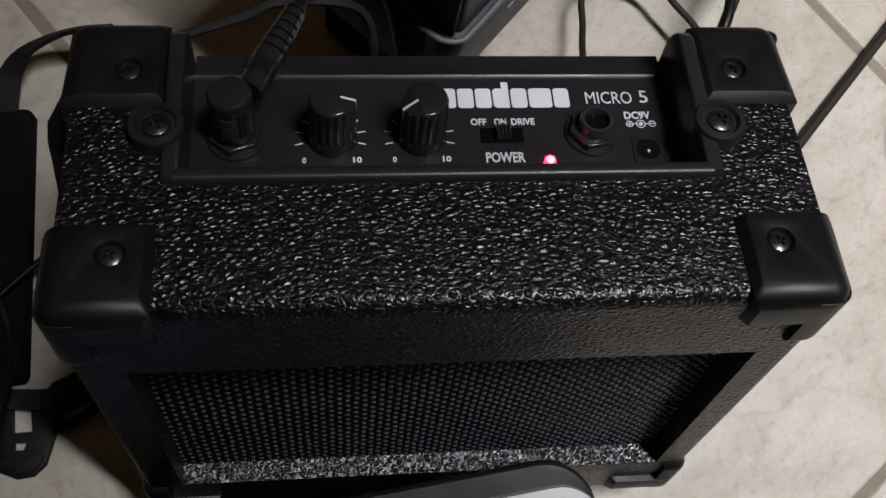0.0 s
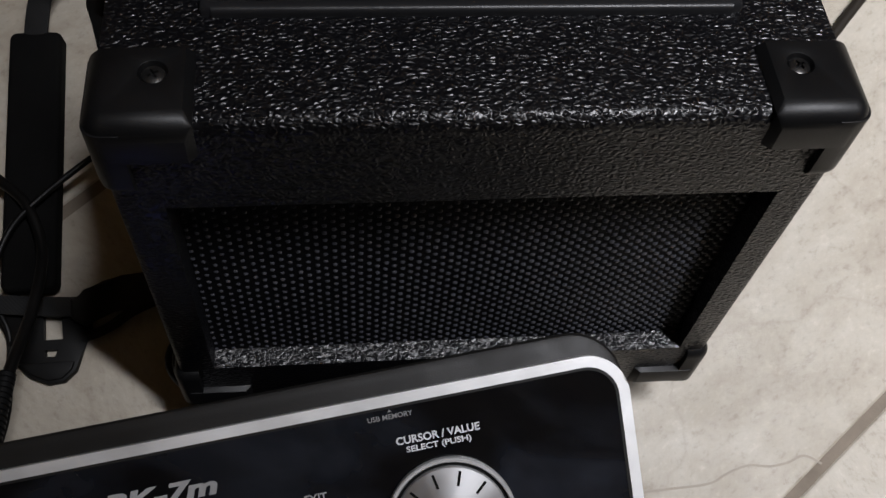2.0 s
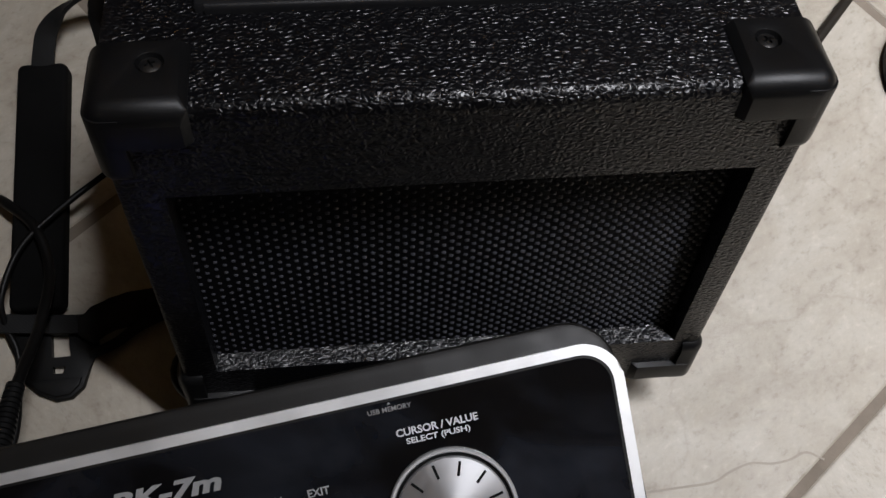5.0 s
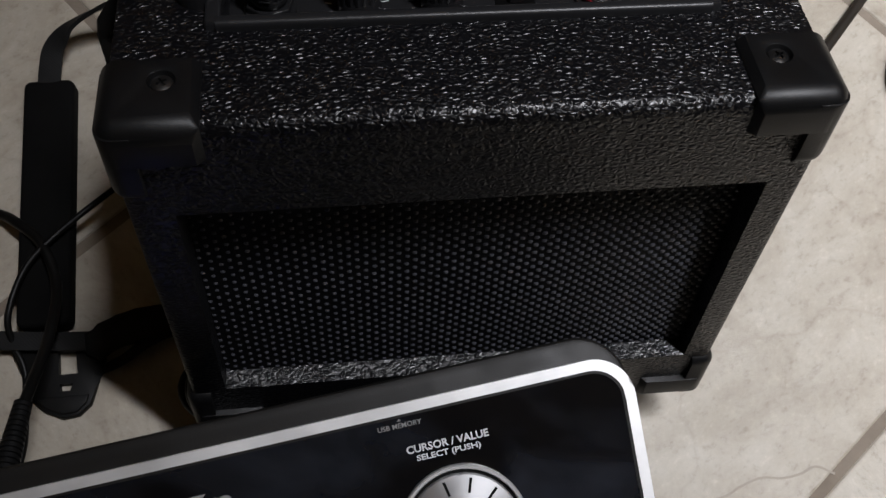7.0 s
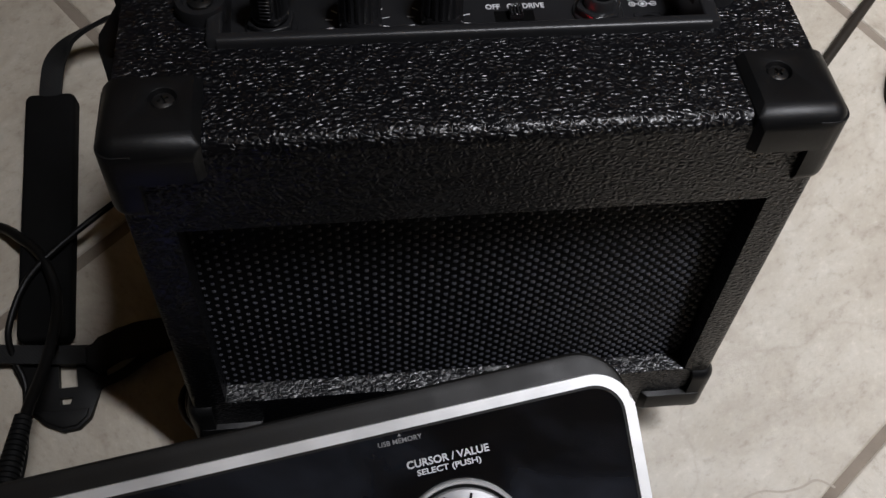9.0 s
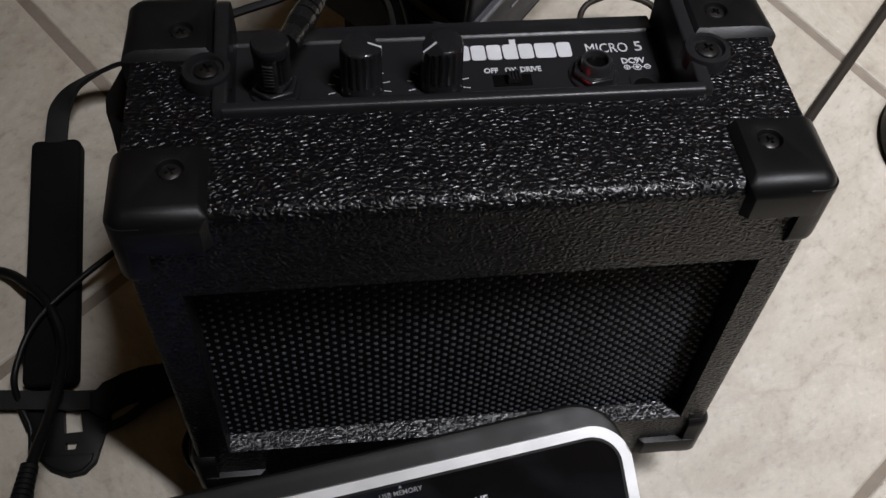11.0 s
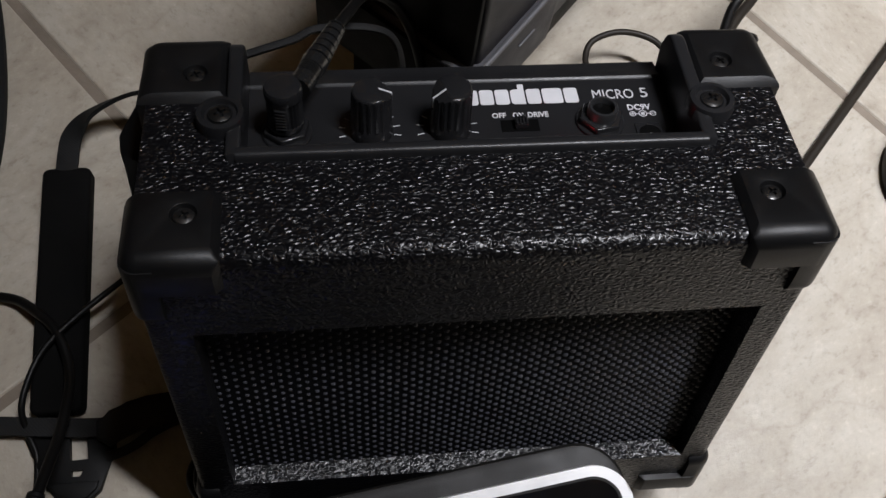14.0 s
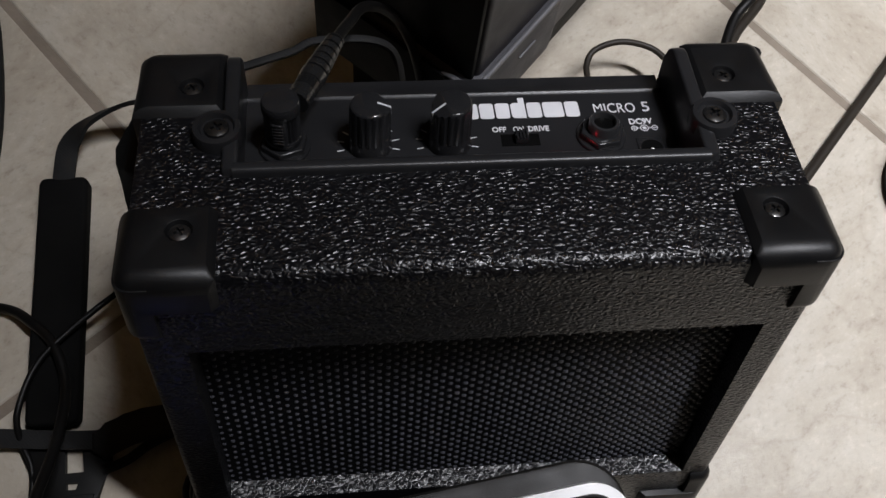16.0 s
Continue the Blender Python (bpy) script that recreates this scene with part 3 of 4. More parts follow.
def build_controls(tray):
    knob(-0.0355, 0.0718, 12)
    knob(-0.0060, 0.0718, 196)
    ticks(-0.0362, 0.0718)
    ticks(-0.0068, 0.0718)
    socket(0.0520, 0.0726, 10, True)
    socket(-0.0668, 0.0722, 20, False)
    # maker's mark: seven plain white blocks, the middle one taller on one side
    x, wds = 0.0018, (0.0052, 0.0059, 0.0059, 0.0060, 0.0060, 0.0084, 0.0059)
    for i, w in enumerate(wds):
        body = round_rect(x, 0.0838, x + w - 0.0004, 0.0921, 0.0012, 4)
        if i == 3:
            body = [(x, 0.0848), (x + 0.001, 0.0838), (x + w - 0.0004, 0.0838), (x + w - 0.0004, 0.0948), (x + 0.0032, 0.0948), (x + 0.0032, 0.0921), (x + 0.001, 0.0921), (x, 0.0911)]
        amp_part("mark_block", prism(body, PLATE, PLATE + 0.0001), WHITE_INK, label="plain white block of the printed mark", smooth=False)
        x += w + 0.00025
    for body, x, y, w, h, wt in (("MICRO", 0.0520, 0.0853, 0.0165, 0.0052, 0.0), ("5", 0.0712, 0.0856, 0.0030, 0.0053, 0.004),
                                 ("OFF", 0.0109, 0.0765, 0.0054, 0.0028, 0.026), ("ON", 0.0189, 0.0765, 0.0042, 0.0028, 0.026), ("DRIVE", 0.0248, 0.0765, 0.0080, 0.0028, 0.026),
                                 ("POWER", 0.0148, 0.0612, 0.0132, 0.0042, 0.024), ("DC9V", 0.0645, 0.0786, 0.0092, 0.0032, 0.028)):
        amp_part("lettering", letters(body, x, y, PLATE, w, h, weight=wt), WHITE_INK, label="printed white word", smooth=False)
    # polarity sign
    bms = []
    for cx, r in ((0.0659, 0.0013), (0.0699, 0.0017), (0.0739, 0.0013)):
        bms.append(solid("ring", lathe([(r, PLATE), (r, PLATE + 0.00008)], 24, (cx, 0.0766, 0)), [lathe([(r - 0.00035, 0.2), (r - 0.00035, 0.22)], 24, (cx, 0.0766, 0))]))
    bms.append(lathe([(0.0008, PLATE), (0.0008, PLATE + 0.00008)], 16, (0.0699, 0.0766, 0)))
    for a, b in (((0.0672, 0.0766), (0.0682, 0.0766)), ((0.0716, 0.0766), (0.0726, 0.0766)), ((0.0651, 0.0766), (0.0667, 0.0766)), ((0.0659, 0.0758), (0.0659, 0.0774)), ((0.0731, 0.0766), (0.0747, 0.0766))):
        bms.append(bar(a, b, 0.0003, PLATE, PLATE + 0.0001))
    amp_part("polarity_sign", join(*bms), WHITE_INK, label="printed polarity symbol", smooth=False)
    # slide switch
    # Plate lies flush; the slot's shaded depth is only its colour.
    sw = amp_part("slide_switch", box_bm((0.0137, 0.0692, PLATE - 0.0002), (0.0283, 0.0752, PLATE + 0.00015)), SLOT, label="black three-way slide switch")
    ridges = [box_bm((0.0187, 0.0700, PLATE + 0.0001), (0.0238, 0.0746, PLATE + 0.0029), 0.0003, 1)]
    for i in range(4):
        ridges.append(box_bm((0.0190 + 0.00125 * i, 0.0700, PLATE + 0.0027), (0.0197 + 0.00125 * i, 0.0746, PLATE + 0.0037), 0.0001, 1))
    amp_part("slider", join(*ridges), KNOB, sw, "ridged slider")
    led = amp_part("power_light", lathe([(0.0020, 0.0), (0.0020, 0.0010), (0.0018, 0.0017)], 24, (0.0360, 0.0612, PLATE - 0.0002)), LED, label="glowing red power light")
    amp_part("hot_spot", lathe([(0.0017, 0.0015), (0.0011, 0.0020), (0, 0.0022)], 24, (0.0360, 0.0612, PLATE - 0.0002)), LED_CORE, led, "brightest part of the light")
    dc = amp_part("power_socket", solid("dc", box_bm((0.0652, 0.0600, PLATE - 0.0002), (0.0752, 0.0712, PLATE + 0.0004), 0.0002, 2), [lathe([(0.0042, -0.01), (0.0042, 0.01)], 28, (0.0704, 0.0658, PLATE - 0.0004))]), KNOB, label="round power inlet in a square frame")
    # Shallow disc, coloured near-black as the inlet's shaded depth.
    amp_part("bore", lathe([(0.0043, 0.0), (0.0043, 0.0004), (0, 0.0004)], 24, (0.0704, 0.0658, PLATE - 0.0002)), HOLE, dc)
    amp_part("pin", lathe([(0.0006, 0), (0.0006, 0.0006), (0.0003, 0.0009), (0, 0.001)], 12, (0.0704, 0.0650, PLATE + 0.0001)), SILVER, dc, "bright centre pin")


def build_feet():
    for x in (-0.092, 0.092):
        for y in (0.016, 0.088):
            amp_part("rubber_foot", lathe([(0.0075, 0.0205), (0.0082, 0.0215), (0.0090, 0.0365)], 28, (x, y, 0)), RUBBER)


build_cabinet()
build_grille()
for SX in (-1, 1):
    for FRONT in (True, False):
        for TOP in (True, False):
            protector(SX, FRONT, TOP)
TRAY = build_tray()
NOT_CONTROLS = set(amp.children_recursive)
build_controls(TRAY)
for OB in [o for o in amp.children if o not in NOT_CONTROLS]:
    OB.data.transform(Matrix.Translation((0, -0.0014, 0)))
    for SUB in OB.children:
        SUB.data.transform(Matrix.Translation((0, -0.0014, 0)))
build_feet()


# ---------------------------------------------------------------- lead plugged into the amplifier
def build_lead():
    lead = thing("guitar_lead", LEAN_BACK @ Matrix.Translation((0, -0.0014, 0.0046)), "black angled jack plug with ribbed boot and cable in the amplifier", "cable")
    P = lambda n, bm, mat, parent=lead, label="": part(n, bm, mat, parent, label)
    x, y = -0.0668, 0.0722
    steps = 56
    bm = bmesh.new()
    rings = []
    for k, (r, h) in enumerate([(0.0064, 0.2160), (0.0068, 0.2168), (0.0068, 0.2185), (0.0066, 0.2190), (0.0066, 0.2300), (0.0069, 0.2306), (0.0069, 0.2336), (0.0063, 0.2347), (0.0058, 0.2349)]):
        ring = []
        for i in range(steps):
            a = 2 * math.pi * i / steps
            rr = r * ((1.02 if (i % 2) < 1 else 0.93) if k in (3, 4) and (44 < i < 54) else 1)
            ring.append(bm.verts.new((x + rr * math.cos(a), y + rr * math.sin(a), h)))
        rings.append(ring)
    for p, q in zip(rings, rings[1:]):
        for i in range(steps):
            bm.faces.new((p[i], p[(i + 1) % steps], q[(i + 1) % steps], q[i]))
    bm.faces.new(rings[-1])
    bm.faces.new(rings[0][::-1])
    plug = P("plug", bm, KNOB, label="round angled plug head")
    for k in range(7):
        ridge = box_bm((-0.0004, -0.0020, -0.00038), (0.0009, 0.0020, 0.00038), 0.0002, 1)
        P("grip_ridge", moved(ridge, Matrix.Translation((x, y, 0.2198 + 0.00145 * k)) @ Matrix.Rotation(radians(258), 4, "Z") @ Matrix.Translation((0.0064, 0, 0))), KNOB, plug)
    P("plug_tip", lathe([(0.0030, 0.2095), (0.0030, 0.2165)], 20, (x, y, 0)), SCREW, plug, "metal tip in the socket")
    a, b = Vector((-0.0614, 0.0780, 0.2278)), Vector((-0.0468, 0.1135, 0.2262))
    d = (b - a).normalized()
    rot = d.to_track_quat("Z", "Y").to_matrix().to_4x4()
    L = (b - a).length
    prof = [(0.0044, 0.0)]
    for i in range(5):
        s = 0.006 + 0.0011 * i
        prof += [(0.0046, s), (0.0046, s + 0.0006), (0.0040, s + 0.0007), (0.0040, s + 0.0010)]
    prof += [(0.0047, 0.0118), (0.0050, 0.0140)]
    s, r = 0.0140, 0.0050
    while s < L - 0.003:
        prof += [(r, s + 0.0003), (r * 1.01, s + 0.0026), (r * 0.96, s + 0.0028), (r * 0.66, s + 0.0029), (r * 0.64, s + 0.0038), (r * 0.92, s + 0.0039)]
        s, r = s + 0.0040, r * 0.945
    prof += [(r, L), (0.0025, L + 0.0006)]
    P("boot", moved(lathe(prof, 28), Matrix.Translation(a) @ rot), BOOT, label="ribbed strain-relief boot")
    P("wire", tube([b - d * 0.002, (-0.0420, 0.1250, 0.2240), (-0.0330, 0.1480, 0.2150), (-0.0190, 0.1620, 0.1960), (-0.0080, 0.1680, 0.1600), (-0.0020, 0.1720, 0.1000), (-0.0200, 0.1900, 0.0600), (-0.0600, 0.2200, 0.0625)], 0.0023), CABLE, label="round black wire")


build_lead()


# ---------------------------------------------------------------- backing module in front of the amplifier
U, V, N = Vector((0.9885, 0.1368, 0.0658)), Vector((-0.1497, 0.9507, 0.2714)), Vector((-0.0255, -0.2782, 0.9602))
CORNER = Vector((0.0651, 0.0145, 0.1134))
MODULE = Matrix((( *[q.x for q in (U, V, N)], CORNER.x), (*[q.y for q in (U, V, N)], CORNER.y), (*[q.z for q in (U, V, N)], CORNER.z), (0, 0, 0, 1)))
module = thing("backing_module", MODULE @ Matrix.Translation((-0.152, -0.07, -0.046)), "glossy black music module with silver rim and large dial", "sound module")
TO_MODULE = Matrix.Translation((0.152, 0.07, 0.046))


def mod_part(name, bm, mat, parent=None, label="", smooth=True):
    return part(name, moved(bm, TO_MODULE), mat, module if parent is None else parent, label, smooth)


def module_outline(inset, r, steps=10):
    """Rounded outline; the flanks draw in a little towards the player."""
    pts = []
    x0, x1, y0, y1 = -0.304 + inset, -inset, -0.136 + inset, -inset
    for x, y in round_rect(x0, y0, x1, y1, r, steps):
        pts.append((x - (x + 0.152) / 0.152 * 0.0062 * max(0, (-y - 0.012) / 0.124), y))
    return pts


def build_module():
    # housing, wider than the rim at the back and drawn in below
    bm = bmesh.new()
    tops = round_rect(-0.3035, -0.134, -0.0010, 0.0098, 0.021, 10)
    rings = []
    for k, (z, ins, back) in enumerate(((-0.0022, 0.0022, 0), (-0.0028, 0.0008, 0), (-0.0044, 0.0, 0), (-0.0110, 0.0, 0.001), (-0.0455, 0.004, 0.030), (-0.0470, 0.006, 0.032))):
        ring = []
        for x, y in tops:
            fx = 1 - ins / 0.152
            yy = y if y < -0.06 else -0.06 + (y + 0.06) * (0.0698 - back - ins) / 0.0698
            ring.append(bm.verts.new((-0.152 + (x + 0.152) * fx, yy, z)))
        rings.append(ring)
    n = len(tops)
    for a, b in zip(rings, rings[1:]):
        for i in range(n):
            bm.faces.new((a[i], a[(i + 1) % n], b[(i + 1) % n], b[i]))
    bm.faces.new(rings[0])
    bm.faces.new(rings[-1][::-1])
    mod_part("housing", bm, HOUSING, label="dark grey plastic housing")
    rim = solid("rim", prism(module_outline(0.0, 0.0172), -0.0030, 0.0010, 0.0009, 3), [prism(module_outline(0.0044, 0.0131), -0.02, 0.02)])
    mod_part("rim", rim, SILVER, label="silver painted rim")
    step = solid("step", prism(module_outline(0.0043, 0.0132), -0.0028, 0.0006, 0.0002, 1), [prism(module_outline(0.0056, 0.0120), -0.02, 0.02)])
    mod_part("rim_step", step, HOUSING, label="dark step inside the rim")
    mod_part("face", prism(module_outline(0.0046, 0.0129), -0.0028, 0.0002, 0.0003, 1), ACRYLIC, label="glossy black face")

    # dial: silver collar, dark gap and turned plate with inlaid marks
    c = (-0.0797, -0.0546)
    dial = mod_part("dial", lathe([(0.0229, 0.0), (0.0229, 0.0026), (0.0224, 0.0031), (0.0, 0.0033)], 96, (*c, 0.0006)), ALUMINIUM, label="turned aluminium dial plate")
    me = dial.data
    shift = Matrix.Translation(Vector((*c, 0)) + TO_MODULE.translation)
    me.transform(shift.inverted())
    dial.matrix_basis = shift
    mod_part("collar", lathe([(0.0243, 0.0), (0.0243, 0.0026), (0.0247, 0.0033), (0.0256, 0.0034), (0.0262, 0.0028), (0.0263, 0.0)], 96, (*c, 0.0002)), SILVER, label="silver collar round the dial")
    # Ring whose near-black stands for the shade in the gap.
    mod_part("gap_ring", lathe([(0.0228, 0.0), (0.0244, 0.0), (0.0244, 0.0012), (0.0228, 0.0012)], 64, (*c, 0.0002)), HOLE)
    for i in range(12):
        a = radians(90 - 18 - 30 * i)
        d = Vector((math.cos(a), math.sin(a)))
        q = Vector(c)
        mark = part("mark", moved(bar(q + d * 0.0153, q + d * 0.0212, 0.00105, 0.0036, 0.00405), shift.inverted() @ TO_MODULE), HOLE, dial, "inlaid black mark", False)

    # printed words
    for body, x, y, w, h, mat, slant, wt in (
            ("CURSOR / VALUE", -0.0957, -0.0206, 0.0336, 0.0032, WHITE_INK, 0, 0.03), ("SELECT (PUSH)", -0.0923, -0.0247, 0.0262, 0.0031, WHITE_INK, 0, 0.028),
            ("USB MEMORY", -0.1051, -0.0097, 0.0178, 0.0020, GREY_INK, 0, 0.008), ("BK-7m", -0.2105, -0.0252, 0.0440, 0.0077, GREY_INK, 0.22, 0.042),
            ("BACKING MODULE", -0.2415, -0.0250, 0.0285, 0.0023, DIM_INK, 0.2, 0.01), ("MENU", -0.1573, -0.0362, 0.0124, 0.0032, GREY_INK, 0, 0.024),
            ("EXIT", -0.1347, -0.0360, 0.0088, 0.0032, GREY_INK, 0, 0.024), ("DEMO", -0.1452, -0.0512, 0.0085, 0.0022, DIM_INK, 0, 0.008),
            ("TRACK", -0.1375, -0.0562, 0.0130, 0.0032, GREY_INK, 0, 0.014), ("MUTE", -0.1355, -0.0604, 0.0100, 0.0032, GREY_INK, 0, 0.014)):
        mod_part("lettering", letters(body, x, y, 0.0002, w, h, slant=slant, weight=wt), mat, label="printed words on the glossy face", smooth=False)
    mod_part("arrow_mark", prism([(-0.0969, -0.0069), (-0.0953, -0.0069), (-0.0961, -0.0059)], 0.0002, 0.0003), GREY_INK, smooth=False)
    # maker's mark as plain grey blocks, the last one taller
    x = -0.2880
    for w, h in ((0.0085, 0.0088), (0.0070, 0.0064), (0.0022, 0.0088), (0.0064, 0.0064), (0.0066, 0.0064), (0.0066, 0.0088)):
        mod_part("mark_block", prism(round_rect(x, -0.0260, x + w, -0.0260 + h, 0.0010, 3), 0.0002, 0.0003), DIM_INK, label="plain grey block of the maker's mark", smooth=False)
        x += w + 0.0008
    br = [bar((-0.1515, -0.0470), (-0.1515, -0.0490), 0.0009, 0.0002, 0.0003), bar((-0.1515, -0.0490), (-0.1502, -0.0503), 0.0009, 0.0002, 0.00031), bar((-0.1502, -0.0503), (-0.1468, -0.0503), 0.0009, 0.0002, 0.0003),
          bar((-0.1304, -0.0470), (-0.1304, -0.0490), 0.0009, 0.0002, 0.0003), bar((-0.1304, -0.0490), (-0.1317, -0.0503), 0.0009, 0.0002, 0.00031), bar((-0.1317, -0.0503), (-0.1350, -0.0503), 0.0009, 0.0002, 0.0003)]
    mod_part("bracket_mark", join(*br), DIM_INK, label="printed bracket", smooth=False)
    for x0, x1, y0, y1 in ((-0.1585, -0.1458, -0.0452, -0.0398), (-0.1368, -0.1243, -0.0457, -0.0402)):
        mod_part("button", prism(round_rect(x0, y0, x1, y1, 0.0008, 4), 0.0002, 0.0020, 0.0005, 2), BUTTON, label="smoky rectangular push button")
    # lit display
    sc = mod_part("display", box_bm((-0.2420, -0.0700, 0.0002), (-0.1832, -0.0350, 0.0006)), SCREEN, label="lit blue display", smooth=False)
    mod_part("display_text", letters("Rock", -0.2258, -0.0425, 0.0006, 0.0128, 0.0048, weight=0.01), SCREEN_INK, sc, "white display text", False)
    frame_bars = [bar((-0.2050, -0.0406), (-0.1838, -0.0406), 0.0006, 0.0006, 0.0007), bar((-0.1838, -0.0403), (-0.1838, -0.0480), 0.0006, 0.0006, 0.00071), bar((-0.1905, -0.0403), (-0.1905, -0.0480), 0.0006, 0.0006, 0.00071), bar((-0.2050, -0.0480), (-0.1838, -0.0480), 0.0006, 0.0006, 0.0007),
                  prism([(-0.1893, -0.0465), (-0.1851, -0.0465), (-0.1872, -0.0428)], 0.0006, 0.0007), bar((-0.2400, -0.0560), (-0.2000, -0.0560), 0.0022, 0.0006, 0.0007), bar((-0.2400, -0.0620), (-0.2100, -0.0620), 0.0022, 0.0006, 0.0007)]
    mod_part("display_frame", join(*frame_bars), SCREEN_INK, sc, "white display lines", False)
    for x in (-0.285, -0.020):
        mod_part("rubber_foot", lathe([(0.008, -0.0490), (0.009, -0.0466)], 20, (x, -0.118, 0)), RUBBER)


build_module()


def build_block():
    """Wedge of foam between the module and the floor."""
    bm = bmesh.new()
    top = [MODULE @ Vector(p) for p in ((-0.280, -0.110, -0.0475), (-0.045, -0.110, -0.0475), (-0.045, -0.035, -0.0475), (-0.280, -0.035, -0.0475))]
    a = [bm.verts.new(p) for p in top]
    b = [bm.verts.new((p.x, p.y, 0.0)) for p in top]
    bm.faces.new(a)
    bm.faces.new(b[::-1])
    for i in range(4):
        bm.faces.new((a[i], b[i], b[(i + 1) % 4], a[(i + 1) % 4]))
    ob = part("foam_wedge", bm, RUBBER, smooth=False)
    tagged(ob, "black foam wedge under the tilted music module", "wedge")


build_block()


# ---------------------------------------------------------------- straps and cables on the floor
def build_strap():
    strap = thing("shoulder_strap", pose(-0.197, 0.14, 0), "black nylon shoulder strap with padded sleeve lying on the tiles", "strap")
    at = Matrix.Translation((0.197, -0.14, 0))
    P = lambda n, bm, mat, label="", parent=strap: part(n, moved(bm, at), mat, parent, label)
    sleeve = prism(round_rect(-0.0133, -0.070, 0.0133, 0.070, 0.004, 4), 0.004, 0.0135, 0.0025, 3)
    P("sleeve", moved(sleeve, pose(-0.1995, 0.1426, 0, 0, 0, 1.3)), SLEEVE, "thick padded sleeve")
    P("band", ribbon([(-0.2012, 0.196, 0.0115), (-0.2008, 0.2200, 0.0125), (-0.1980, 0.2330, 0.0150), (-0.1870, 0.2425, 0.0210), (-0.1660, 0.2455, 0.0330), (-0.1450, 0.2390, 0.0500)],
                     0.0120, 0.0022, [(0, 0, 1), (0, 0, 1), (0, 0.25, 1), (0, 0.6, 0.9), (0, 0.7, 0.7), (0, 0.7, 0.7)], 12), NYLON, "narrow woven band")
    P("cord", ribbon([(-0.1480, 0.2290, 0.0480), (-0.1320, 0.1950, 0.1000), (-0.1180, 0.1720, 0.1550), (-0.1000, 0.1700, 0.1760), (-0.0805, 0.1742, 0.1800), (-0.0650, 0.1796, 0.1800), (-0.0520, 0.1850, 0.1800), (-0.0240, 0.1870, 0.1700), (-0.0180, 0.1850, 0.1200), (-0.0250, 0.1840, 0.0600)], 0.0031, 0.0018, [(0, -0.1, 1)] * 10, 10), NYLON, "flat braided end")
    at = Matrix.Translation((0.197 - 0.0023, -0.14 + 0.0034, 0))
    # leatherette end with two slots
    tab = [(-0.2135, 0.0660), (-0.2130, 0.0590), (-0.2064, 0.0463), (-0.2023, 0.0346), (-0.1952, 0.0279), (-0.1862, 0.0240), (-0.1789, 0.0250), (-0.1734, 0.0302), (-0.1694, 0.0445), (-0.1665, 0.0487), (-0.1690, 0.0660)]
    cut = [prism([(-0.1899, 0.0579), (-0.1891, 0.0459), (-0.1800, 0.0462), (-0.1814, 0.0575)], -0.1, 0.1), prism([(-0.1884, 0.0411), (-0.1882, 0.0376), (-0.1835, 0.0376), (-0.1823, 0.0410)], -0.1, 0.1)]
    P("end_tab", solid("tab", prism(tab, 0.0006, 0.0048, 0.0012, 2), cut), LEATHER, "leatherette end with two slots")
    P("pad", prism([(-0.2005, 0.0345), (-0.1945, 0.0290), (-0.1862, 0.0256), (-0.1795, 0.0266), (-0.1750, 0.0310), (-0.1740, 0.0350)], 0.0046, 0.0062, 0.0010, 2), LEATHER, "thickened tip")
    P("cross_band", ribbon([(-0.2500, 0.0660, 0.0090), (-0.2230, 0.0648, 0.0090), (-0.1980, 0.0624, 0.0095), (-0.1760, 0.0612, 0.0090), (-0.1640, 0.0620, 0.0085)], 0.0098, 0.0024, None, 12), NYLON, "crossing woven band")
    flag = [(-0.1760, 0.0650), (-0.1683, 0.0669), (-0.1610, 0.0735), (-0.1513, 0.0756), (-0.1388, 0.0769), (-0.1220, 0.0765), (-0.1210, 0.0640), (-0.1344, 0.0634), (-0.1468, 0.0600), (-0.1577, 0.0578), (-0.1631, 0.0552), (-0.1684, 0.0511), (-0.1750, 0.0550)]
    P("tail", prism(flag, 0.0060, 0.0122, 0.0022, 3), NYLON, "folded tail of the strap")
    P("fold", ribbon([(-0.1705, 0.0470, 0.0040), (-0.1640, 0.0485, 0.0050), (-0.1561, 0.0520, 0.0060), (-0.1479, 0.0575, 0.0070), (-0.1354, 0.0628, 0.0080), (-0.1220, 0.0650, 0.0080)], 0.0050, 0.0050, [(0, -0.3, 1)] * 6, 12), NYLON, "lower fold of the tail")


def build_side_flap():
    """End of another strap folded against the amplifier's flank."""
    outline = [(-0.1157, 0.1200), (-0.1290, 0.1130), (-0.1345, 0.0940), (-0.1335, 0.0860), (-0.1300, 0.0750), (-0.1270, 0.0640), (-0.1235, 0.0480), (-0.1157, 0.0440)]
    e = thing("folded_strap", LEAN_BACK, "black strap end folded against the amplifier's side", "strap")
    part("fold", prism(outline, 0.186, 0.1955, 0.002, 2), LEATHER, e)
    part("tail", prism([(-0.1157, 0.1180), (-0.1270, 0.1110), (-0.1310, 0.0940), (-0.1290, 0.0850), (-0.1157, 0.0800)], 0.085, 0.1858, 0.002, 2), NYLON, e)


def cable_thing(name, points, r, mat, label, steps=10):
    e = thing(name, Matrix.Translation((points[0][0], points[0][1], 0)), label, "cable")
    back = Matrix.Translation((-points[0][0], -points[0][1], 0))
    part("wire", moved(tube(points, r, 12, steps), back), mat, e)
    return e, back


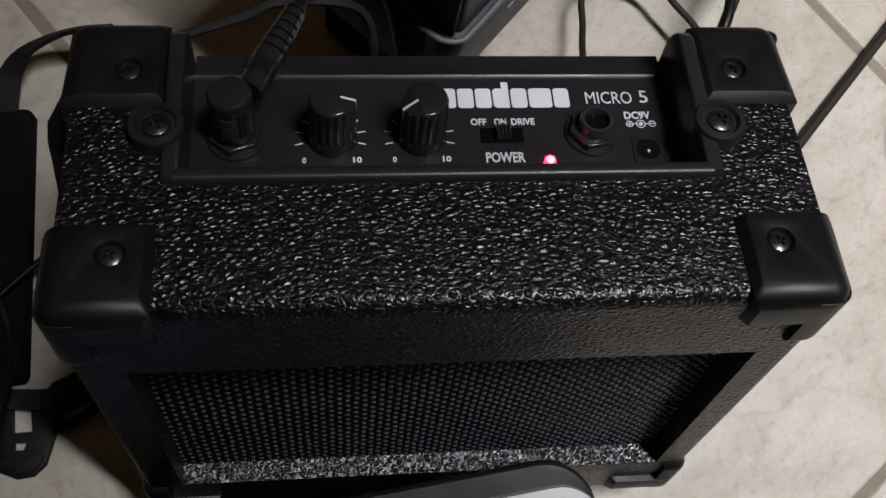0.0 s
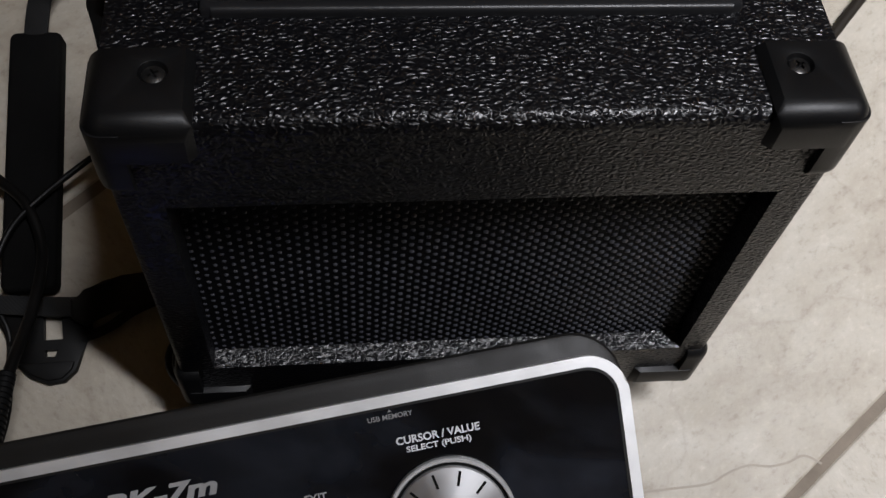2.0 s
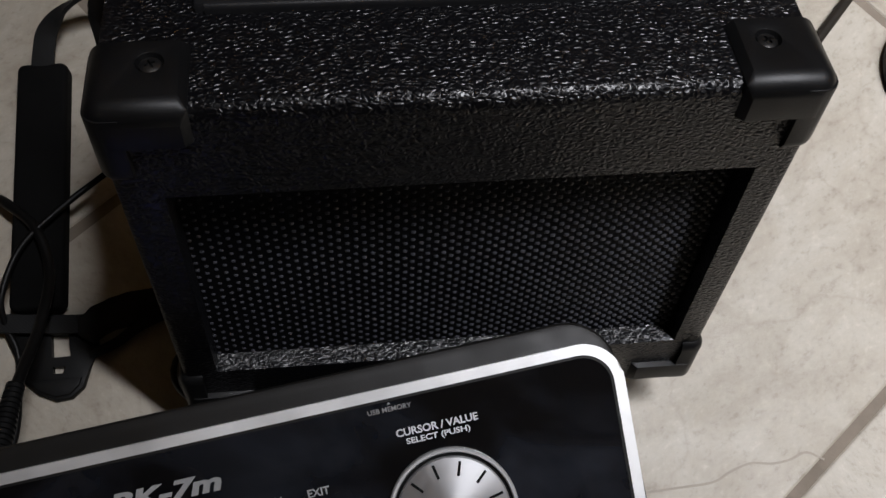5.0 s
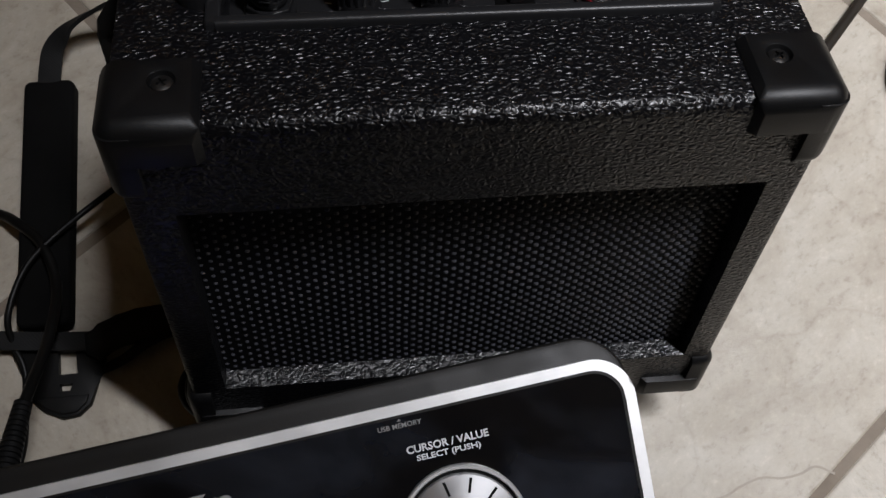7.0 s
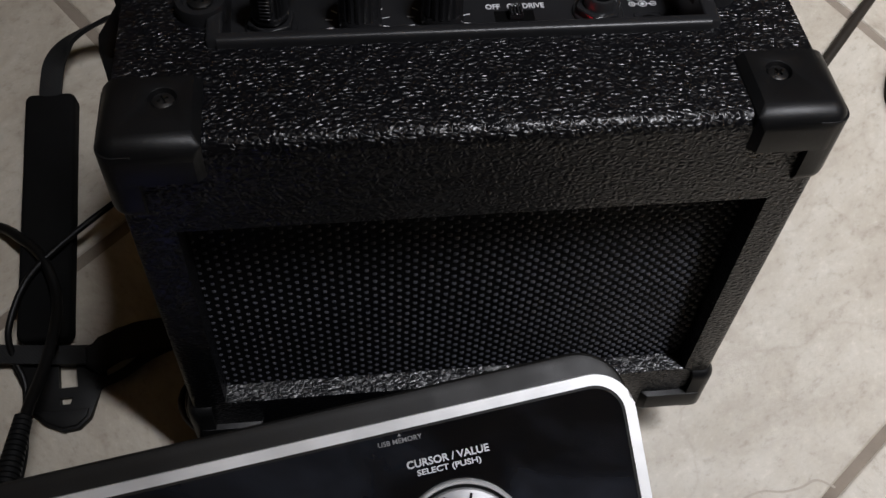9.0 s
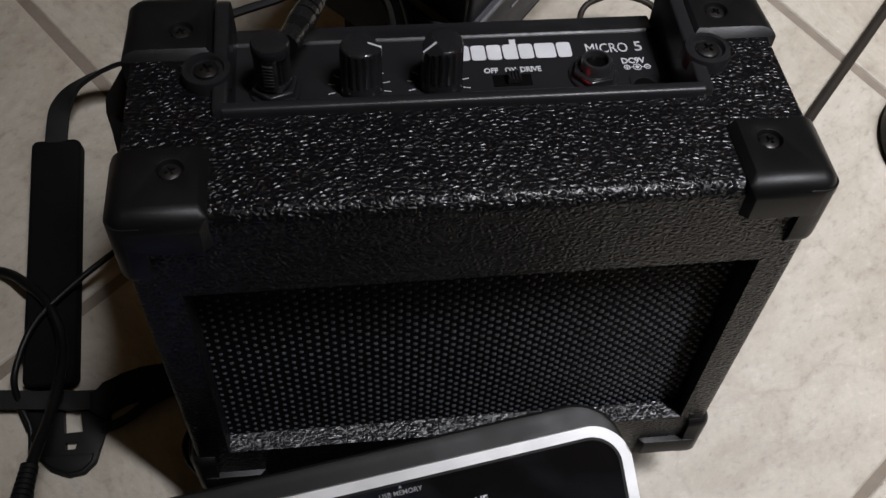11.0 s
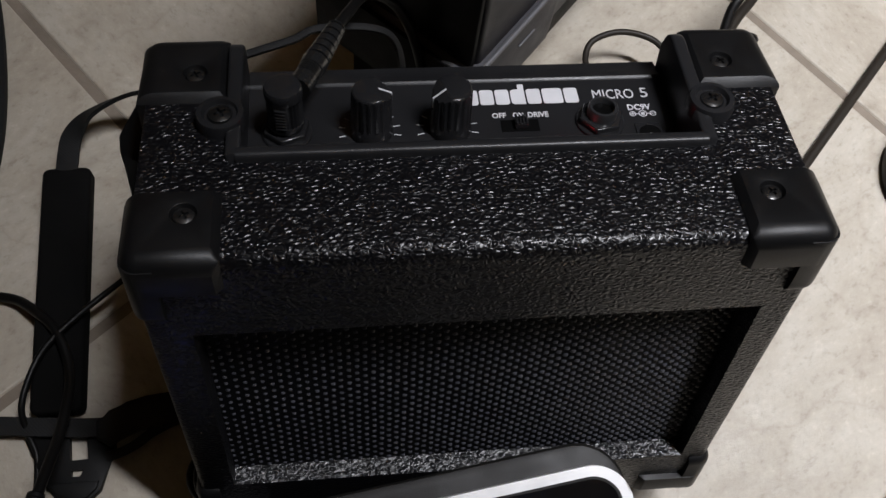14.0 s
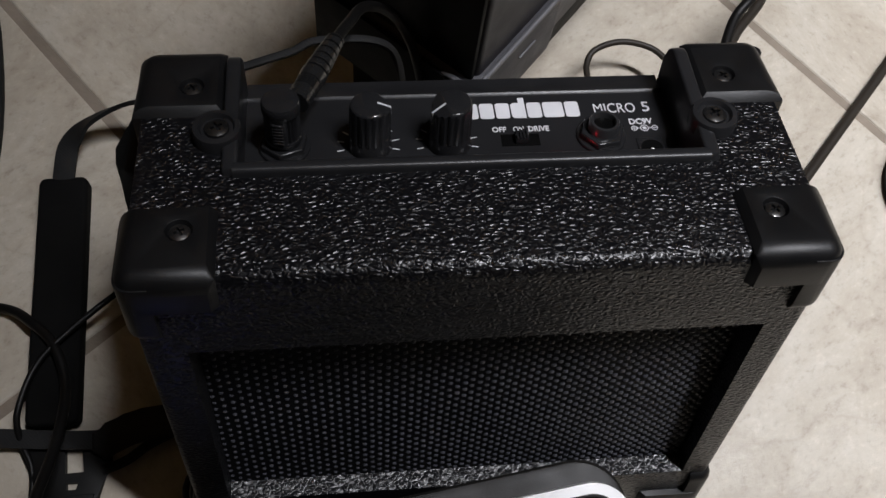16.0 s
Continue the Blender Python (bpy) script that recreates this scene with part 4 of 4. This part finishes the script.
def boot_bm(a, b, r0, r1, ribs):
    a, b = Vector(a), Vector(b)
    L = (b - a).length
    prof = [(r0 * 0.9, 0)]
    for i in range(ribs):
        s, r = L * i / ribs, r0 + (r1 - r0) * i / ribs
        prof += [(r, s + 0.0002), (r, s + 0.6 * L / ribs), (r * 0.8, s + 0.62 * L / ribs), (r * 0.8, s + 0.96 * L / ribs)]
    prof += [(r1, L)]
    return moved(lathe(prof, 24), Matrix.Translation(a) @ (b - a).normalized().to_track_quat("Z", "Y").to_matrix().to_4x4())


def build_cables():
    e, back = cable_thing("module_lead", [(-0.1945, -0.0040, 0.0620), (-0.1915, 0.0260, 0.0520), (-0.1890, 0.0585, 0.0330), (-0.1895, 0.0890, 0.0210), (-0.1980, 0.1130, 0.0175), (-0.2120, 0.1278, 0.0140), (-0.2289, 0.1386, 0.0060), (-0.2600, 0.1420, 0.0030), (-0.3200, 0.1450, 0.0030)], 0.0027, CABLE, "thin black lead with ribbed boot plugged into the module")
    part("boot", moved(boot_bm((-0.1948, -0.0060, 0.0625), (-0.1920, 0.0255, 0.0525), 0.0054, 0.0040, 13), back), RUBBER, e, "ribbed strain-relief boot")
    cable_thing("thin_wire", [(-0.1050, 0.1900, 0.0060), (-0.1350, 0.1690, 0.0120), (-0.1660, 0.1425, 0.0160), (-0.1905, 0.1205, 0.0180), (-0.2060, 0.1025, 0.0180), (-0.2136, 0.0790, 0.0165), (-0.2130, 0.0660, 0.0090), (-0.2085, 0.0540, 0.0040), (-0.2075, 0.0380, 0.0025), (-0.2080, 0.0100, 0.0025), (-0.2200, -0.0300, 0.0025)], 0.0017, CABLE, "thin black wire looped over the strap")
    cable_thing("floor_cable", [(0.1300, 0.0900, 0.0035), (0.1900, 0.1530, 0.0035), (0.2455, 0.2140, 0.0035), (0.3040, 0.2776, 0.0035), (0.4200, 0.4050, 0.0035), (0.6500, 0.6200, 0.0035)], 0.0031, CABLE_BROWN, "dark brown cable lying straight across the tiles")
    cable_thing("adapter_lead", [(0.0780, 0.1400, 0.1400), (0.0880, 0.1900, 0.0800), (0.0950, 0.2150, 0.0450), (0.0983, 0.2360, 0.0300), (0.1012, 0.2560, 0.0250), (0.1022, 0.2705, 0.0240), (0.1085, 0.2800, 0.0260), (0.1252, 0.2838, 0.0280), (0.1440, 0.2795, 0.0260), (0.1550, 0.2660, 0.0250), (0.1650, 0.2520, 0.0250), (0.1780, 0.2280, 0.0200), (0.1850, 0.1950, 0.0022)], 0.0019, CABLE_BROWN, "thin dark adapter lead looping over the tiles behind the amplifier")
    cable_thing("mains_cable", [(0.1500, 0.1800, 0.0035), (0.1560, 0.2080, 0.0300), (0.1680, 0.2380, 0.0480), (0.1839, 0.2697, 0.0500), (0.1998, 0.2885, 0.0500), (0.2069, 0.2980, 0.0490), (0.2250, 0.3300, 0.0380), (0.2600, 0.4000, 0.0100), (0.3200, 0.4800, 0.0035), (0.4200, 0.5600, 0.0035)], 0.0031, CABLE_BROWN, "dark mains cable arching up behind the amplifier")
    cable_thing("signal_cable", [(0.1400, 0.1800, 0.0035), (0.1500, 0.2050, 0.0300), (0.1690, 0.2400, 0.0500), (0.1765, 0.2620, 0.0520), (0.1860, 0.2815, 0.0540), (0.1985, 0.2940, 0.0570), (0.2180, 0.3150, 0.0500), (0.2420, 0.3500, 0.0250), (0.2700, 0.3900, 0.0040), (0.4000, 0.4700, 0.0035)], 0.0030, CABLE, "black signal cable crossing the mains cable")
    # coil under the front of the amplifier
    e = thing("cable_coil", pose(-0.060, 0.036, 0), "coiled black cable under the front edge of the amplifier", "cable")
    pts = []
    for i in range(4 * 24 + 1):
        a = 2 * math.pi * i / 24
        r = 1 - 0.04 * math.sin(i * 0.7)
        pts.append((0.066 * r * math.cos(a), 0.030 * r * math.sin(a), 0.0032 + 0.0052 * i / 24))
    part("wire", tube(pts, 0.0031, 10, 2), CABLE, e)
    e = thing("cable_coil", pose(0.070, 0.030, 0), "coiled black cable under the front edge of the amplifier", "cable")
    pts = [(0.028 * math.cos(2 * math.pi * i / 24), 0.012 * math.sin(2 * math.pi * i / 24), 0.0032 + 0.0052 * i / 24) for i in range(4 * 24 + 1)]
    part("wire", tube(pts, 0.0031, 10, 2), CABLE, e)


build_strap()
build_side_flap()
build_cables()


# ---------------------------------------------------------------- case behind, and what stands at the edges
def build_case():
    """Black equipment case: a moulded tier with a highlight-toned lip runs round it above a narrower foot."""
    m = pose(0.0235, 0.2345, 0, 0, 0, 48)
    case = thing("equipment_case", m, "black plastic equipment case with moulded base", "case")
    part("body", box_bm((-0.0320, -0.0210, 0.125), (0.230, 0.070, 0.30), 0.003, 3), CASE, case)
    # Front faces and foot take the blacker copy in place of shade.
    part("front_panel", box_bm((-0.0350, -0.0195, 0.127), (-0.0319, 0.068, 0.296), 0.001, 2), CASE_SHADED, case, "front face, its shade put into the black")
    tier = [(-0.0375, 0.072), (-0.0385, -0.0100), (-0.0372, -0.0185), (-0.0330, -0.0235), (-0.0280, -0.0245), (0.0330, -0.0246), (0.0400, -0.0222), (0.0440, -0.0195), (0.235, -0.0185), (0.235, 0.072)]
    part("base", prism(tier, 0.085, 0.130, 0.0022, 3), CASE, case, "wider moulded base")
    part("front_foot", box_bm((-0.0412, -0.0085, 0.0848), (-0.0384, 0.071, 0.1295), 0.0008, 2), CASE_SHADED, case, "moulded front of the base, darkened for shade")
    part("foot", box_bm((-0.0200, -0.0020, 0.0), (0.225, 0.066, 0.0860), 0.003, 2), CASE_SHADED, case, "narrower foot in the shaded black")
    lip = [(-0.0400, -0.0040, 0.1285), (-0.0391, -0.0100, 0.1295), (-0.0381, -0.0176, 0.1300), (-0.0338, -0.0229, 0.1302), (-0.0280, -0.0241, 0.1302), (0.0000, -0.0242, 0.1302), (0.0380, -0.0242, 0.1302)]
    part("base_lip", tube(lip, 0.0012, 10, 8, lambda t: 0.0004 + 0.0009 * min(1, 5 * t)), CASE_LIT_EDGE, case, "edge of the base, highlight put into its paler grey")
    part("ridge", box_bm((0.0005, -0.0255, 0.1125), (0.0140, -0.0244, 0.1137), 0.0004, 2), CASE_LIT_EDGE, case, "short raised moulding line")


def build_edges():
    ob = part("stand_foot", lathe([(0.0, 0.0), (0.040, 0.0), (0.042, 0.004), (0.040, 0.014), (0.030, 0.020), (0.0, 0.022)], 40, (0, 0, 0)), RUBBER, at=pose(0.3225, 0.186, 0))
    tagged(ob, "round black rubber foot of a stand", "foot")
    ob = part("strap_loop", ribbon([(-0.2700, 0.1300, 0.004), (-0.2580, 0.1900, 0.004), (-0.2530, 0.2480, 0.004), (-0.2600, 0.3150, 0.004), (-0.2760, 0.3800, 0.004)], 0.026, 0.005, None, 10), NYLON)
    tagged(ob, "black woven strap curving over the tiles", "strap")


build_case()
build_edges()


# ---------------------------------------------------------------- floor tiles
def build_tiles():
    h = (PITCH - JOINT) / 2
    shapes = []
    for k in range(3):
        rnd = random.Random(20 + k)
        outline = []
        for x, y in round_rect(-h, -h, h, h, 0.003, 2):
            outline.append((x + rnd.uniform(-1, 1) * 0.0004, y + rnd.uniform(-1, 1) * 0.0004))
        bm = prism(outline, -0.009, 0.0, 0.0020, 3)
        me = bpy.data.meshes.new("tile")
        bm.to_mesh(me)
        bm.free()
        me.materials.append(TILE)
        shapes.append(me)
    for i in range(-14, 15):
        for j in range(-14, 15):
            c = GRID @ Vector((OFF[0] + (i + 0.5) * PITCH, OFF[1] + (j + 0.5) * PITCH, 0))
            if abs(c.x) > HALF + 0.2 or abs(c.y) > HALF + 0.2:
                continue
            ob = new("tile", shapes[(i * 5 + j * 3) % 3])
            ob.parent = floor
            ob.matrix_basis = Matrix.Translation(c) @ pose(0, 0, 0, 0, 0, 38.3 + 90 * ((i * 3 + j * 7) % 4))


def build_vein():
    """The long fine vein in the tile beside the module."""
    pts = [(0.0300, -0.0520, 0.00002), (0.0700, -0.0420, 0.00002), (0.1109, -0.0389, 0.00002), (0.1347, -0.0373, 0.00002), (0.1450, -0.0330, 0.00002), (0.1568, -0.0294, 0.00002), (0.1680, -0.0305, 0.00002), (0.1780, -0.0291, 0.00002), (0.1870, -0.0262, 0.00002), (0.1960, -0.0306, 0.00002)]
    bm = ribbon(pts, 0.0012, 0.0001, None, 8)
    part("vein", bm, VEIN, floor, "fine grey vein in the stone pattern", False)


build_tiles()
build_vein()
